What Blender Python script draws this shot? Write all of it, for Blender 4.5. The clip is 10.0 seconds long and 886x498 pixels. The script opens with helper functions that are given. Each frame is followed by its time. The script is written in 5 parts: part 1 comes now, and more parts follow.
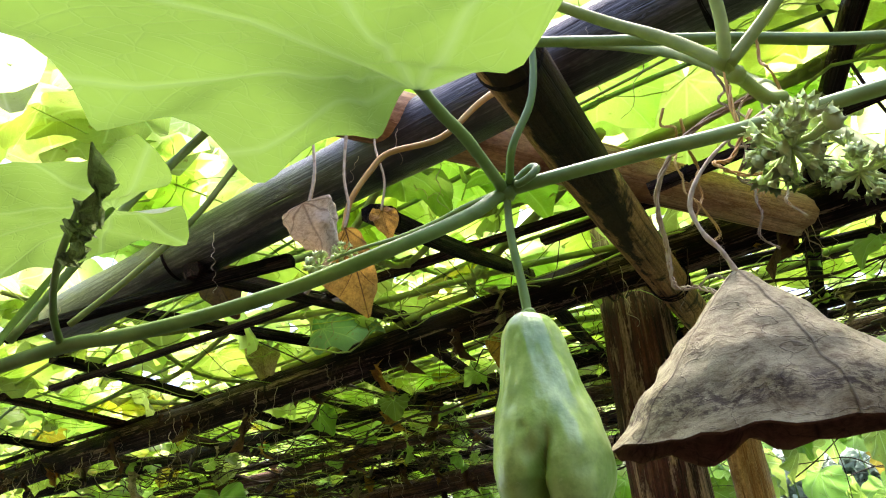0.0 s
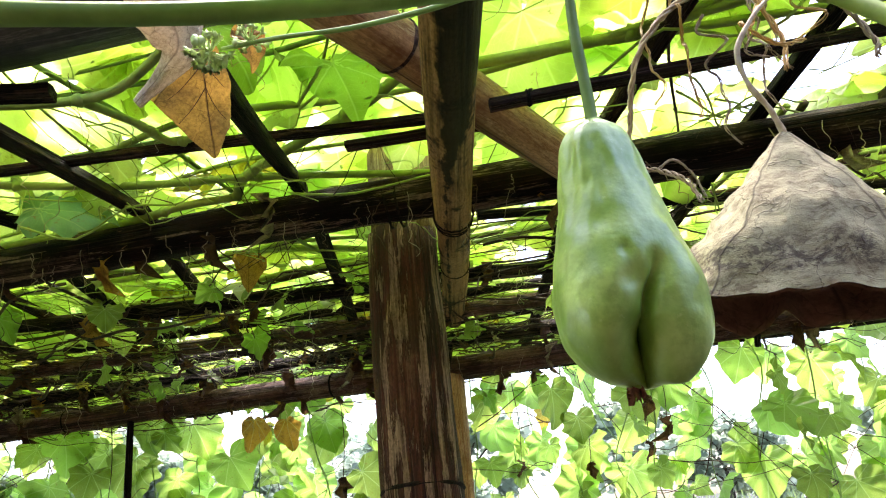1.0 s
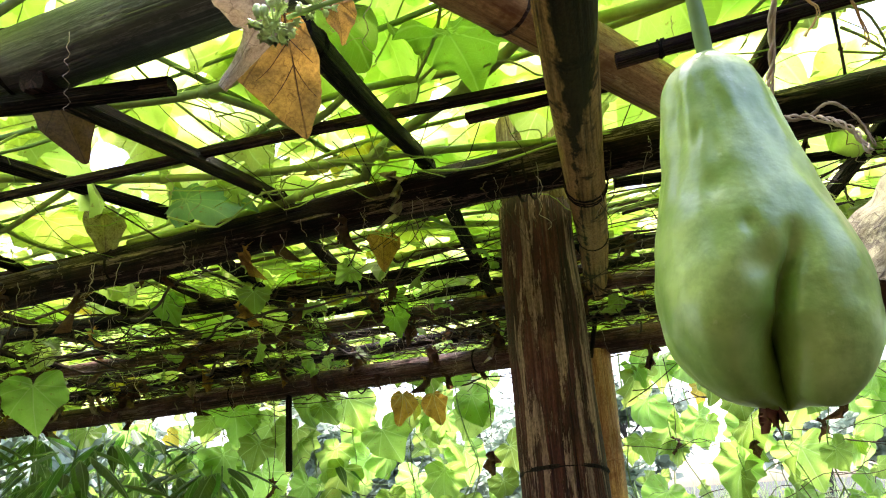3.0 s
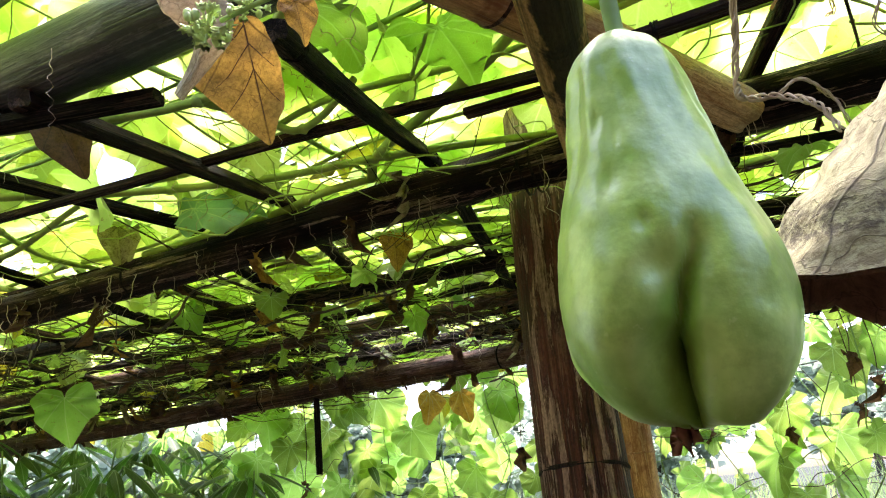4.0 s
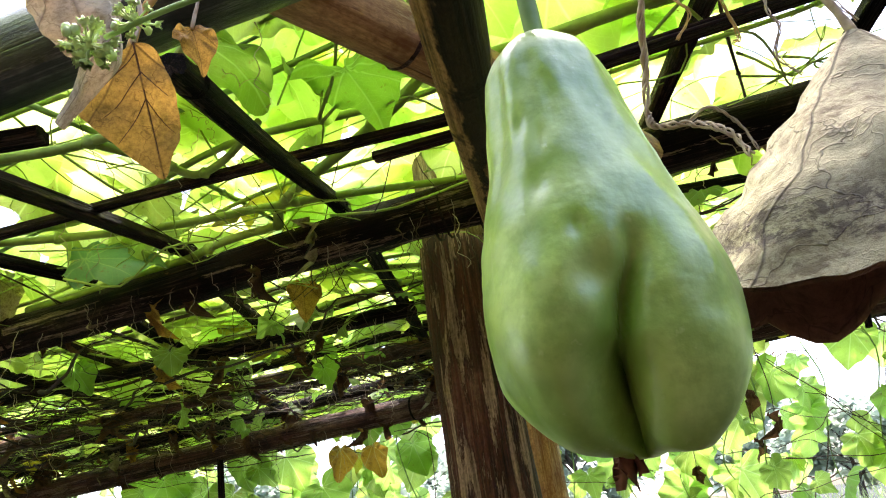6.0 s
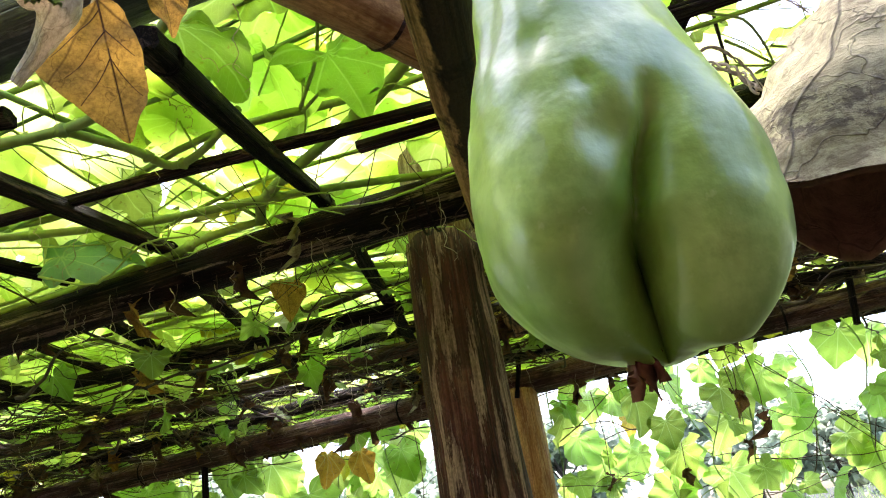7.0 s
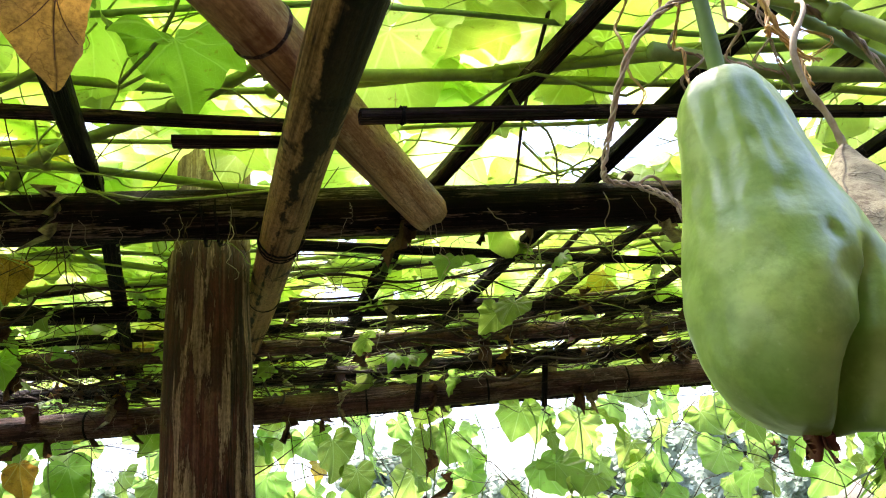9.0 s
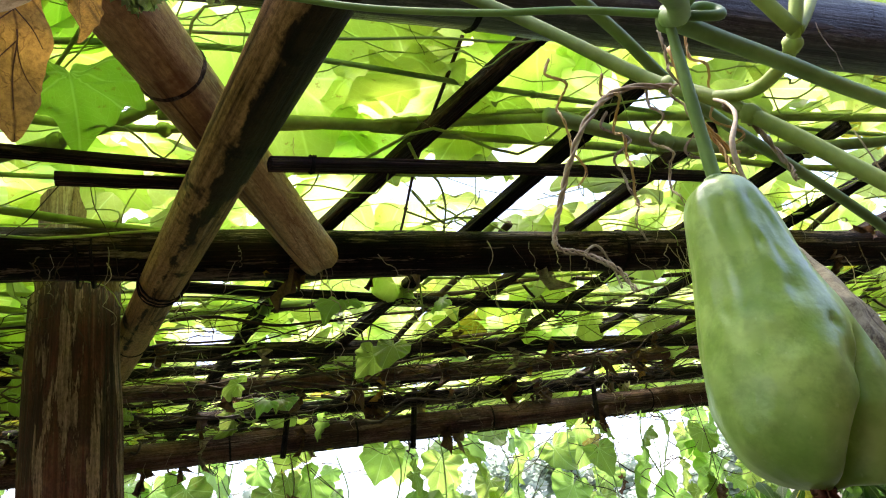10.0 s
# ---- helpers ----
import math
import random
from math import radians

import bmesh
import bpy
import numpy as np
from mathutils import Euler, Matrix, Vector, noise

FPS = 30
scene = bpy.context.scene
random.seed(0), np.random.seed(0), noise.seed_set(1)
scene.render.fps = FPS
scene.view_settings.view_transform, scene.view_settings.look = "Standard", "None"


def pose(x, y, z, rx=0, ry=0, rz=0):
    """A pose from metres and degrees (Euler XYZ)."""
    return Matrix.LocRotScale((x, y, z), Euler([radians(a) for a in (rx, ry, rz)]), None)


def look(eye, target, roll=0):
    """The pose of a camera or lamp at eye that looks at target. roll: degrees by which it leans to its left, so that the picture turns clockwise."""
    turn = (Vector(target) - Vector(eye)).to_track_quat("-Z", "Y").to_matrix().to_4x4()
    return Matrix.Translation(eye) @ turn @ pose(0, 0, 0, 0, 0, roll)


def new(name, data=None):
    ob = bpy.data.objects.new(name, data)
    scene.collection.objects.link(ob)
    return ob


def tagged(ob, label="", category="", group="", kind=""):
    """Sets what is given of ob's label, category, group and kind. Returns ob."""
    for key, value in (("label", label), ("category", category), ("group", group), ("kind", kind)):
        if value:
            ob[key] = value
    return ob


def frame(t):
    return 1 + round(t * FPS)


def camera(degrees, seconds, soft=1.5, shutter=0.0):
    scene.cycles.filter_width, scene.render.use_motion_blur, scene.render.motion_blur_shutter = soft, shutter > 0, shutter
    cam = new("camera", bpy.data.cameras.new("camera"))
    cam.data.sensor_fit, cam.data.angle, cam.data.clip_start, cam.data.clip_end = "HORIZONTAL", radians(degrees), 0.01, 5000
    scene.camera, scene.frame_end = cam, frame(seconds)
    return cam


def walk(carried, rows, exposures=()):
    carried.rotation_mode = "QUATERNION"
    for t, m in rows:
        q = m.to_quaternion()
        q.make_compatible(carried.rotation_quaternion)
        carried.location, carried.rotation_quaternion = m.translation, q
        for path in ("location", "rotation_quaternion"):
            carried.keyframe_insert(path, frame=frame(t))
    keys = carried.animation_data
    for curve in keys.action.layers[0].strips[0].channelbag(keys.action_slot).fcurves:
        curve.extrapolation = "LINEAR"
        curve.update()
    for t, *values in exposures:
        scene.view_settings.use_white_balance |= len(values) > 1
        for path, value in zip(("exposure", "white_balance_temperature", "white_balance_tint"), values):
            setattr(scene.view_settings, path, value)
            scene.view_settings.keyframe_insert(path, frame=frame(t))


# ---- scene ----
cam = camera(62.8, 10.0, 1.1)
EXPOSURE, KELVIN, TINT = 2.76, 6400, 21
SKY, SUN = 0.15, 1.7
LEAF_STEP = 0.069
PATH = [
    (0, (0.066, -0.208, 1.582), (-0.233, 1.558, 2.472), -5.8),
    (0.5, (0.023, -0.149, 1.571), (-0.012, 1.704, 2.321), -4.7),
    (1, (-0.043, -0.12, 1.575), (0.442, 1.692, 2.268), -5.7),
    (1.5, (-0.077, -0.118, 1.577), (0.476, 1.686, 2.241), -5.7),
    (2, (-0.057, -0.114, 1.575), (0.28, 1.745, 2.231), -3.9),
    (2.5, (-0.038, -0.101, 1.582), (0.136, 1.78, 2.238), -3.0),
    (4, (0.012, -0.077, 1.594), (0.018, 1.814, 2.244), -5.6),
    (4.5, (0.011, -0.081, 1.594), (0.056, 1.806, 2.253), -5.4),
    (5, (0.012, -0.079, 1.591), (0.137, 1.807, 2.246), -6.4),
    (5.5, (0.011, -0.074, 1.594), (0.221, 1.784, 2.303), -8.0),
    (7, (0.013, -0.036, 1.584), (0.316, 1.787, 2.35), -10.2),
    (7.5, (0.011, -0.036, 1.576), (0.318, 1.786, 2.341), -9.0),
    (8, (-0.003, -0.034, 1.577), (0.424, 1.754, 2.365), -7.7),
    (8.5, (-0.026, -0.028, 1.584), (0.664, 1.682, 2.36), -7.4),
    (9, (-0.077, -0.026, 1.59), (0.953, 1.511, 2.35), -6.3),
    (9.5, (-0.099, -0.021, 1.599), (1.286, 1.218, 2.337), -7.6),
    (10, (-0.123, -0.014, 1.599), (1.208, 1.245, 2.402), -10.2),
]
walk(cam, [(t, look(eye, target, roll)) for t, eye, target, roll in PATH],
     [(0, EXPOSURE - 0.26, KELVIN, TINT), (1, EXPOSURE, KELVIN, TINT), (8, EXPOSURE, KELVIN, TINT), (10, EXPOSURE - 0.52, KELVIN, TINT)])

# ---- world and sun: a bright hazy sky ----
world = bpy.data.worlds.new("world")
scene.world = world
world.use_nodes = True
wn = world.node_tree.nodes
sky = wn.new("ShaderNodeTexSky")
sky.sky_type = "NISHITA"
sky.sun_disc = False
sky.sun_elevation, sky.sun_rotation = radians(72), radians(15)
sky.air_density, sky.dust_density, sky.ozone_density = 1.0, 3.0, 1.0
wn["Background"].inputs["Strength"].default_value = SKY
world.node_tree.links.new(sky.outputs[0], wn["Background"].inputs["Color"])

sun_data = bpy.data.lights.new("sun", "SUN")
sun_data.energy, sun_data.angle, sun_data.color = SUN, radians(14), (1.0, 0.95, 0.86)
sun = new("sun", sun_data)
sun.matrix_world = look((0.35, 1.4, 4.6), (0, 0, 0))


# ---- materials ----
class Nodes:
    """A small wrapper for building a node material."""

    def __init__(self, name):
        self.mat = bpy.data.materials.new(name)
        self.mat.use_nodes = True
        self.tree = self.mat.node_tree
        self.bsdf = self.tree.nodes["Principled BSDF"]
        self.out = self.tree.nodes["Material Output"]

    def add(self, kind, **values):
        n = self.tree.nodes.new("ShaderNode" + kind)
        for key, value in values.items():
            n.inputs[key.replace("_", " ")].default_value = value
        return n

    def link(self, a, b):
        self.tree.links.new(a, b)

    def math(self, op, a, b=None, clamp=False):
        n = self.tree.nodes.new("ShaderNodeMath")
        n.operation, n.use_clamp = op, clamp
        for i, v in enumerate((a, b)):
            if v is None:
                continue
            if isinstance(v, (int, float)):
                n.inputs[i].default_value = v
            else:
                self.link(v, n.inputs[i])
        return n.outputs[0]

    def ramp(self, fac, *stops):
        n = self.tree.nodes.new("ShaderNodeValToRGB")
        e = n.color_ramp.elements
        while len(e) < len(stops):
            e.new(0.5)
        for el, (pos, col) in zip(e, stops):
            el.position, el.color = pos, (*col, 1)
        self.link(fac, n.inputs[0])
        return n.outputs[0]

    def mix(self, fac, a, b):
        n = self.tree.nodes.new("ShaderNodeMix")
        n.data_type = "RGBA"
        for sock, v in ((n.inputs[0], fac), (n.inputs[6], a), (n.inputs[7], b)):
            if isinstance(v, (int, float)):
                sock.default_value = v
            elif isinstance(v, tuple):
                sock.default_value = (*v, 1)
            else:
                self.link(v, sock)
        return n.outputs[2]

    def coords(self, scale=(1, 1, 1), which="Object"):
        tc = self.add("TexCoord")
        mp = self.add("Mapping")
        mp.inputs["Scale"].default_value = scale
        self.link(tc.outputs[which], mp.inputs["Vector"])
        return mp.outputs[0]

    def noise(self, vec, scale, detail=4.0, rough=0.6):
        n = self.add("TexNoise", Scale=scale, Detail=detail, Roughness=rough)
        if vec is not None:
            self.link(vec, n.inputs["Vector"])
        return n.outputs["Fac"]

    def bump(self, height, strength=0.4, distance=0.002):
        n = self.add("Bump", Strength=strength, Distance=distance)
        self.link(height, n.inputs["Height"])
        self.link(n.outputs[0], self.bsdf.inputs["Normal"])
        return n.outputs[0]


def wood_material(name, dark, mid, pale, streak=0.5, rough=0.75, grain=120.0, spot=0.0, peel=0.0, var=0.5, relief=0.9, gloss=0.2, peel_at=0.54, stain_at=(0.47, 0.60), wedge=None):
    """Weathered bamboo: long fibres along the local z axis, peeled skin, cracks, mould."""
    m = Nodes(name)
    info = m.add("ObjectInfo")
    fib = m.noise(m.coords((grain, grain, 3.0)), 1.0, 6, 0.65)
    fine = m.noise(m.coords((grain * 1.7, grain * 1.7, 9.0)), 1.0, 4, 0.65)
    blot = m.noise(m.coords((16, 16, 5)), 1.0, 4, 0.6)
    f = m.math("ADD", m.math("MULTIPLY", fib, 0.62), m.math("MULTIPLY", blot, 0.38))
    col = m.ramp(f, (0.37, dark), (0.53, mid), (0.82, pale))
    scratch = m.ramp(fine, (0.57, (0, 0, 0)), (0.66, (1, 1, 1)))
    col = m.mix(m.math("MULTIPLY", scratch, streak), col, pale)
    stain = m.ramp(m.noise(m.coords((9, 9, 9)), 1.0, 5, 0.7), (stain_at[0], (0, 0, 0)), (stain_at[1], (1, 1, 1)))
    col = m.mix(m.math("MULTIPLY", stain, 0.55 + spot), col, dark)
    height = m.math("ADD", fib, m.math("MULTIPLY", fine, 0.5))
    if wedge:
        # a long tongue of black mould on one flank: wide at one end, a thin stripe at the other
        radius, edge, z0, z1 = wedge
        xyz = m.add("SeparateXYZ")
        m.link(m.coords((1, 1, 1)), xyz.inputs[0])
        u = m.math("DIVIDE", xyz.outputs[0], radius)
        start = m.math("MULTIPLY", m.math("DIVIDE", m.math("SUBTRACT", xyz.outputs[2], z0), z1 - z0, True), edge + 1.1)
        inside = m.math("MINIMUM", m.math("SUBTRACT", edge, u), m.math("SUBTRACT", u, m.math("SUBTRACT", start, 1.35)))
        ragged = m.math("ADD", m.math("MULTIPLY", m.noise(m.coords((60, 60, 22)), 1.0, 5, 0.7), 1.3), -0.62)
        tongue = m.ramp(m.math("ADD", inside, ragged), (0.02, (0, 0, 0)), (0.16, (1, 1, 1)))
        col = m.mix(m.math("MULTIPLY", tongue, 0.94), col, dark)
    if peel:
        # strips of skin that have come off, with a sharp dark rim
        where = m.noise(m.coords((11, 11, 2.6)), 1.0, 3, 0.6)
        strip = m.math("ADD", m.math("MULTIPLY", m.noise(m.coords((75, 75, 7.0)), 1.0, 6, 0.72), 0.72), m.math("MULTIPLY", where, 0.28))
        skin = m.ramp(strip, (peel_at, (0, 0, 0)), (peel_at + 0.014, (1, 1, 1)))
        rim = m.ramp(strip, (peel_at - 0.035, (0, 0, 0)), (peel_at - 0.008, (1, 1, 1)), (peel_at + 0.004, (0, 0, 0)))
        col = m.mix(m.math("MULTIPLY", rim, 0.7), col, dark)
        under = m.mix(m.ramp(fine, (0.4, (0, 0, 0)), (0.6, (1, 1, 1))), tuple(q * 0.45 for q in pale), tuple(min(1, q * 1.15) for q in pale))
        col = m.mix(m.math("MULTIPLY", skin, peel), col, under)
        height = m.math("SUBTRACT", height, m.math("MULTIPLY", skin, 0.9))
    grit = m.noise(m.coords((1, 1, 0.45)), 330.0, 4, 0.75)
    col = m.mix(m.math("MULTIPLY", m.ramp(grit, (0.40, (1, 1, 1)), (0.56, (0, 0, 0))), 0.45), col, dark)
    crack = m.ramp(m.noise(m.coords((70, 70, 2.0)), 1.0, 3, 0.8), (0.34, (1, 1, 1)), (0.40, (0, 0, 0)))
    col = m.mix(m.math("MULTIPLY", crack, 0.8), col, tuple(q * 0.5 for q in dark))
    hue = m.add("HueSaturation")
    m.link(m.math("ADD", m.math("MULTIPLY", info.outputs["Random"], var), 1 - var / 2), hue.inputs["Value"])
    m.link(col, hue.inputs["Color"])
    m.link(hue.outputs[0], m.bsdf.inputs["Base Color"])
    m.bsdf.inputs["Roughness"].default_value = rough
    m.bsdf.inputs["Specular IOR Level"].default_value = gloss
    m.bump(m.math("ADD", m.math("ADD", height, m.math("MULTIPLY", crack, -0.8)), m.math("MULTIPLY", grit, 0.5)), relief, 0.004)
    return m.mat


def leaf_material(name, under, through_col, share=0.55, spots=0.0, vein=(0.30, 0.42, 0.16), brown=(0.24, 0.13, 0.04), rand=0.5, ribs_show=0.6):
    """A thin leaf that lets light through; ribs fan out from the stalk (uv origin)."""
    m = Nodes(name)
    tc = m.add("TexCoord")
    sep = m.add("SeparateXYZ")
    m.link(tc.outputs["UV"], sep.inputs[0])
    u, v = sep.outputs[0], sep.outputs[1]
    rad = m.math("SQRT", m.math("ADD", m.math("MULTIPLY", u, u), m.math("MULTIPLY", v, v)))
    ang = m.math("ABSOLUTE", m.math("ARCTAN2", u, v))
    off = m.math("PINGPONG", ang, radians(19))
    dist = m.math("MULTIPLY", off, rad)
    rib = m.math("SUBTRACT", 1.0, m.math("DIVIDE", dist, 0.016), clamp=True)
    # side ribs
    side = m.math("PINGPONG", m.math("ADD", rad, m.math("MULTIPLY", off, -0.75)), 0.055)
    side = m.math("MULTIPLY", m.math("SUBTRACT", 1.0, m.math("DIVIDE", side, 0.008), clamp=True), 0.3)
    ribs = m.math("MAXIMUM", rib, side)
    info = m.add("ObjectInfo")
    geo = m.add("NewGeometry")
    rnd = m.math("FRACT", m.math("ADD", info.outputs["Random"], geo.outputs["Random Per Island"]))
    patch = m.noise(m.coords((1, 1, 1), "UV"), 5.0, 3, 0.6)
    hue = m.add("HueSaturation")
    m.link(m.math("ADD", m.math("MULTIPLY", m.math("SUBTRACT", rnd, 0.5), 0.05), 0.5), hue.inputs["Hue"])
    m.link(m.math("ADD", m.math("MULTIPLY", rnd, rand), 1.0 - rand / 2), hue.inputs["Value"])
    hue.inputs["Color"].default_value = (*through_col, 1)
    tcol = m.mix(m.math("MULTIPLY", patch, 0.55), hue.outputs[0], tuple(c * 0.58 for c in through_col))
    ucol = m.mix(m.math("MULTIPLY", patch, 0.6), under, tuple(c * 0.6 for c in under))
    ucol = m.mix(m.math("MULTIPLY", ribs, 0.7), ucol, vein)
    net = m.add("TexVoronoi", Scale=15.0)
    net.feature = "DISTANCE_TO_EDGE"
    m.link(tc.outputs["UV"], net.inputs["Vector"])
    web = m.math("SUBTRACT", 1.0, m.math("DIVIDE", net.outputs["Distance"], 0.05), clamp=True)
    ribs = m.math("MAXIMUM", ribs, m.math("MULTIPLY", web, 0.25))
    pale_rib = tuple(min(1.0, c * 0.8 + 0.24) for c in through_col)
    ucol = m.mix(m.math("MULTIPLY", web, 0.1), ucol, vein)
    tcol = m.mix(m.math("MULTIPLY", ribs, ribs_show), tcol, pale_rib)
    if spots > 0:
        sp = m.ramp(m.noise(m.coords((1, 1, 1), "UV"), 7.0, 5, 0.75), (0.60 - 0.25 * spots, (0, 0, 0)), (0.75 - 0.2 * spots, (1, 1, 1)))
        ucol, tcol = m.mix(sp, ucol, brown), m.mix(sp, tcol, brown)
    m.link(ucol, m.bsdf.inputs["Base Color"])
    m.bsdf.inputs["Roughness"].default_value = 0.5
    m.bsdf.inputs["Specular IOR Level"].default_value = 0.3
    nrm = m.bump(m.math("ADD", m.math("MULTIPLY", ribs, 0.5), m.math("MULTIPLY", patch, 0.7)), 0.25, 0.003)
    tr = m.add("BsdfTranslucent")
    m.link(tcol, tr.inputs["Color"])
    m.link(nrm, tr.inputs["Normal"])
    mx = m.add("MixShader")
    mx.inputs[0].default_value = share
    m.link(m.bsdf.outputs[0], mx.inputs[1])
    m.link(tr.outputs[0], mx.inputs[2])
    m.link(mx.outputs[0], m.out.inputs["Surface"])
    return m.mat


def stem_material(name, a, b, rough=0.5, hair=0.3, scale=60.0):
    m = Nodes(name)
    info = m.add("ObjectInfo")
    n1 = m.noise(m.coords((1, 1, 1)), scale, 5, 0.6)
    n2 = m.noise(m.coords((1, 1, 1)), 9.0, 3, 0.6)
    f = m.math("ADD", m.math("MULTIPLY", n1, 0.45), m.math("MULTIPLY", n2, 0.55))
    col = m.ramp(f, (0.38, a), (0.62, b))
    hue = m.add("HueSaturation")
    m.link(m.math("ADD", m.math("MULTIPLY", info.outputs["Random"], 0.5), 0.75), hue.inputs["Value"])
    m.link(col, hue.inputs["Color"])
    m.link(hue.outputs[0], m.bsdf.inputs["Base Color"])
    m.bsdf.inputs["Roughness"].default_value = rough
    m.bump(n1, hair, 0.001)
    return m.mat


def dry_leaf_material(name, top, low, veins, share=0.2, through_col=(0.5, 0.3, 0.1), mould=None, rib_width=0.012):
    """Crisp dead leaf: blotches, dark cracks and ribs."""
    m = Nodes(name)
    uv = m.coords((1, 1, 1), "UV")
    n1 = m.noise(uv, 4.0, 6, 0.7)
    n2 = m.noise(uv, 26.0, 5, 0.75)
    f = m.math("ADD", m.math("MULTIPLY", n1, 0.5), m.math("MULTIPLY", n2, 0.5))
    col = m.ramp(f, (0.40, low), (0.5, top), (0.62, tuple(min(1, c * 1.25) for c in top)))
    vor = m.add("TexVoronoi", Scale=4.2)
    vor.feature = "DISTANCE_TO_EDGE"
    warp = m.add("TexNoise", Scale=6.0, Detail=3.0)
    m.link(uv, warp.inputs["Vector"])
    mv = m.add("VectorMath")
    mv.operation = "MULTIPLY_ADD"
    mv.inputs[1].default_value = (0.22, 0.22, 0.22)
    m.link(warp.outputs["Color"], mv.inputs[0])
    m.link(uv, mv.inputs[2])
    m.link(mv.outputs[0], vor.inputs["Vector"])
    crack = m.math("SUBTRACT", 1.0, m.math("DIVIDE", vor.outputs["Distance"], 0.014), clamp=True)
    sep = m.add("SeparateXYZ")
    m.link(uv, sep.inputs[0])
    ang = m.math("ABSOLUTE", m.math("ARCTAN2", sep.outputs[0], sep.outputs[1]))
    rad = m.math("SQRT", m.math("ADD", m.math("MULTIPLY", sep.outputs[0], sep.outputs[0]), m.math("MULTIPLY", sep.outputs[1], sep.outputs[1])))
    rib = m.math("SUBTRACT", 1.0, m.math("DIVIDE", m.math("MULTIPLY", m.math("PINGPONG", ang, radians(19)), rad), rib_width), clamp=True)
    small = m.add("TexVoronoi", Scale=11.0)
    small.feature = "DISTANCE_TO_EDGE"
    m.link(mv.outputs[0], small.inputs["Vector"])
    broken = m.ramp(n1, (0.46, (0, 0, 0)), (0.58, (1, 1, 1)))
    fine = m.math("MULTIPLY", m.math("SUBTRACT", 1.0, m.math("DIVIDE", small.outputs["Distance"], 0.022), clamp=True), broken)
    crack = m.math("MAXIMUM", crack, m.math("MULTIPLY", fine, 0.7))
    lines = m.math("MAXIMUM", m.math("MULTIPLY", crack, 0.6), m.math("MULTIPLY", rib, 0.8))
    blotch = m.ramp(m.noise(uv, 9.0, 8, 0.75), (0.50, (0, 0, 0)), (0.60, (1, 1, 1)))
    col = m.mix(m.math("MULTIPLY", blotch, 0.45), col, low)
    if mould:
        # grey-black spots of mould in a broken belt
        belt = m.ramp(rad, (mould[0] - 0.10, (0, 0, 0)), (mould[0], (1, 1, 1)), (mould[1], (1, 1, 1)), (mould[1] + 0.04, (0, 0, 0)))
        spot = m.ramp(m.noise(uv, 17.0, 7, 0.8), (0.46, (0, 0, 0)), (0.55, (1, 1, 1)))
        col = m.mix(m.math("MULTIPLY", m.math("MULTIPLY", belt, spot), 0.8), col, veins)
    col = m.mix(m.math("MULTIPLY", lines, 0.8), col, veins)
    m.link(col, m.bsdf.inputs["Base Color"])
    m.bsdf.inputs["Roughness"].default_value = 0.85
    nrm = m.bump(m.math("SUBTRACT", f, m.math("MULTIPLY", lines, 0.4)), 0.55, 0.002)
    tr = m.add("BsdfTranslucent")
    m.link(m.mix(m.math("MULTIPLY", lines, 0.85), m.mix(m.ramp(f, (0.4, (0, 0, 0)), (0.6, (1, 1, 1))), tuple(q * 0.45 for q in through_col), through_col), veins), tr.inputs["Color"])
    m.link(nrm, tr.inputs["Normal"])
    mx = m.add("MixShader")
    mx.inputs[0].default_value = share
    m.link(m.bsdf.outputs[0], mx.inputs[1])
    m.link(tr.outputs[0], mx.inputs[2])
    m.link(mx.outputs[0], m.out.inputs["Surface"])
    return m.mat


def fruit_material():
    m = Nodes("chayote_skin")
    obj = m.coords((1, 1, 1))
    n1 = m.noise(obj, 55.0, 4, 0.6)
    n2 = m.noise(obj, 420.0, 3, 0.6)
    col = m.ramp(n1, (0.35, (0.20, 0.36, 0.055)), (0.62, (0.39, 0.55, 0.15)))
    col = m.mix(m.math("MULTIPLY", m.ramp(m.noise(obj, 95.0, 5, 0.7), (0.46, (0, 0, 0)), (0.60, (1, 1, 1))), 0.55), col, (0.17, 0.30, 0.045))
    speck = m.ramp(n2, (0.66, (0, 0, 0)), (0.74, (1, 1, 1)))
    col = m.mix(m.math("MULTIPLY", speck, 0.25), col, (0.60, 0.70, 0.40))
    m.link(col, m.bsdf.inputs["Base Color"])
    m.bsdf.inputs["Roughness"].default_value = 0.32
    m.bsdf.inputs["Specular IOR Level"].default_value = 0.75
    m.bsdf.inputs["Coat Weight"].default_value = 0.45
    m.bsdf.inputs["Coat Roughness"].default_value = 0.38
    m.bsdf.inputs["Subsurface Weight"].default_value = 0.02
    m.bsdf.inputs["Subsurface Radius"].default_value = (0.006, 0.008, 0.002)
    m.bsdf.inputs["Subsurface Scale"].default_value = 0.5
    m.bump(m.math("ADD", m.math("MULTIPLY", n1, 0.8), m.math("MULTIPLY", n2, 0.10)), 0.30, 0.003)
    return m.mat


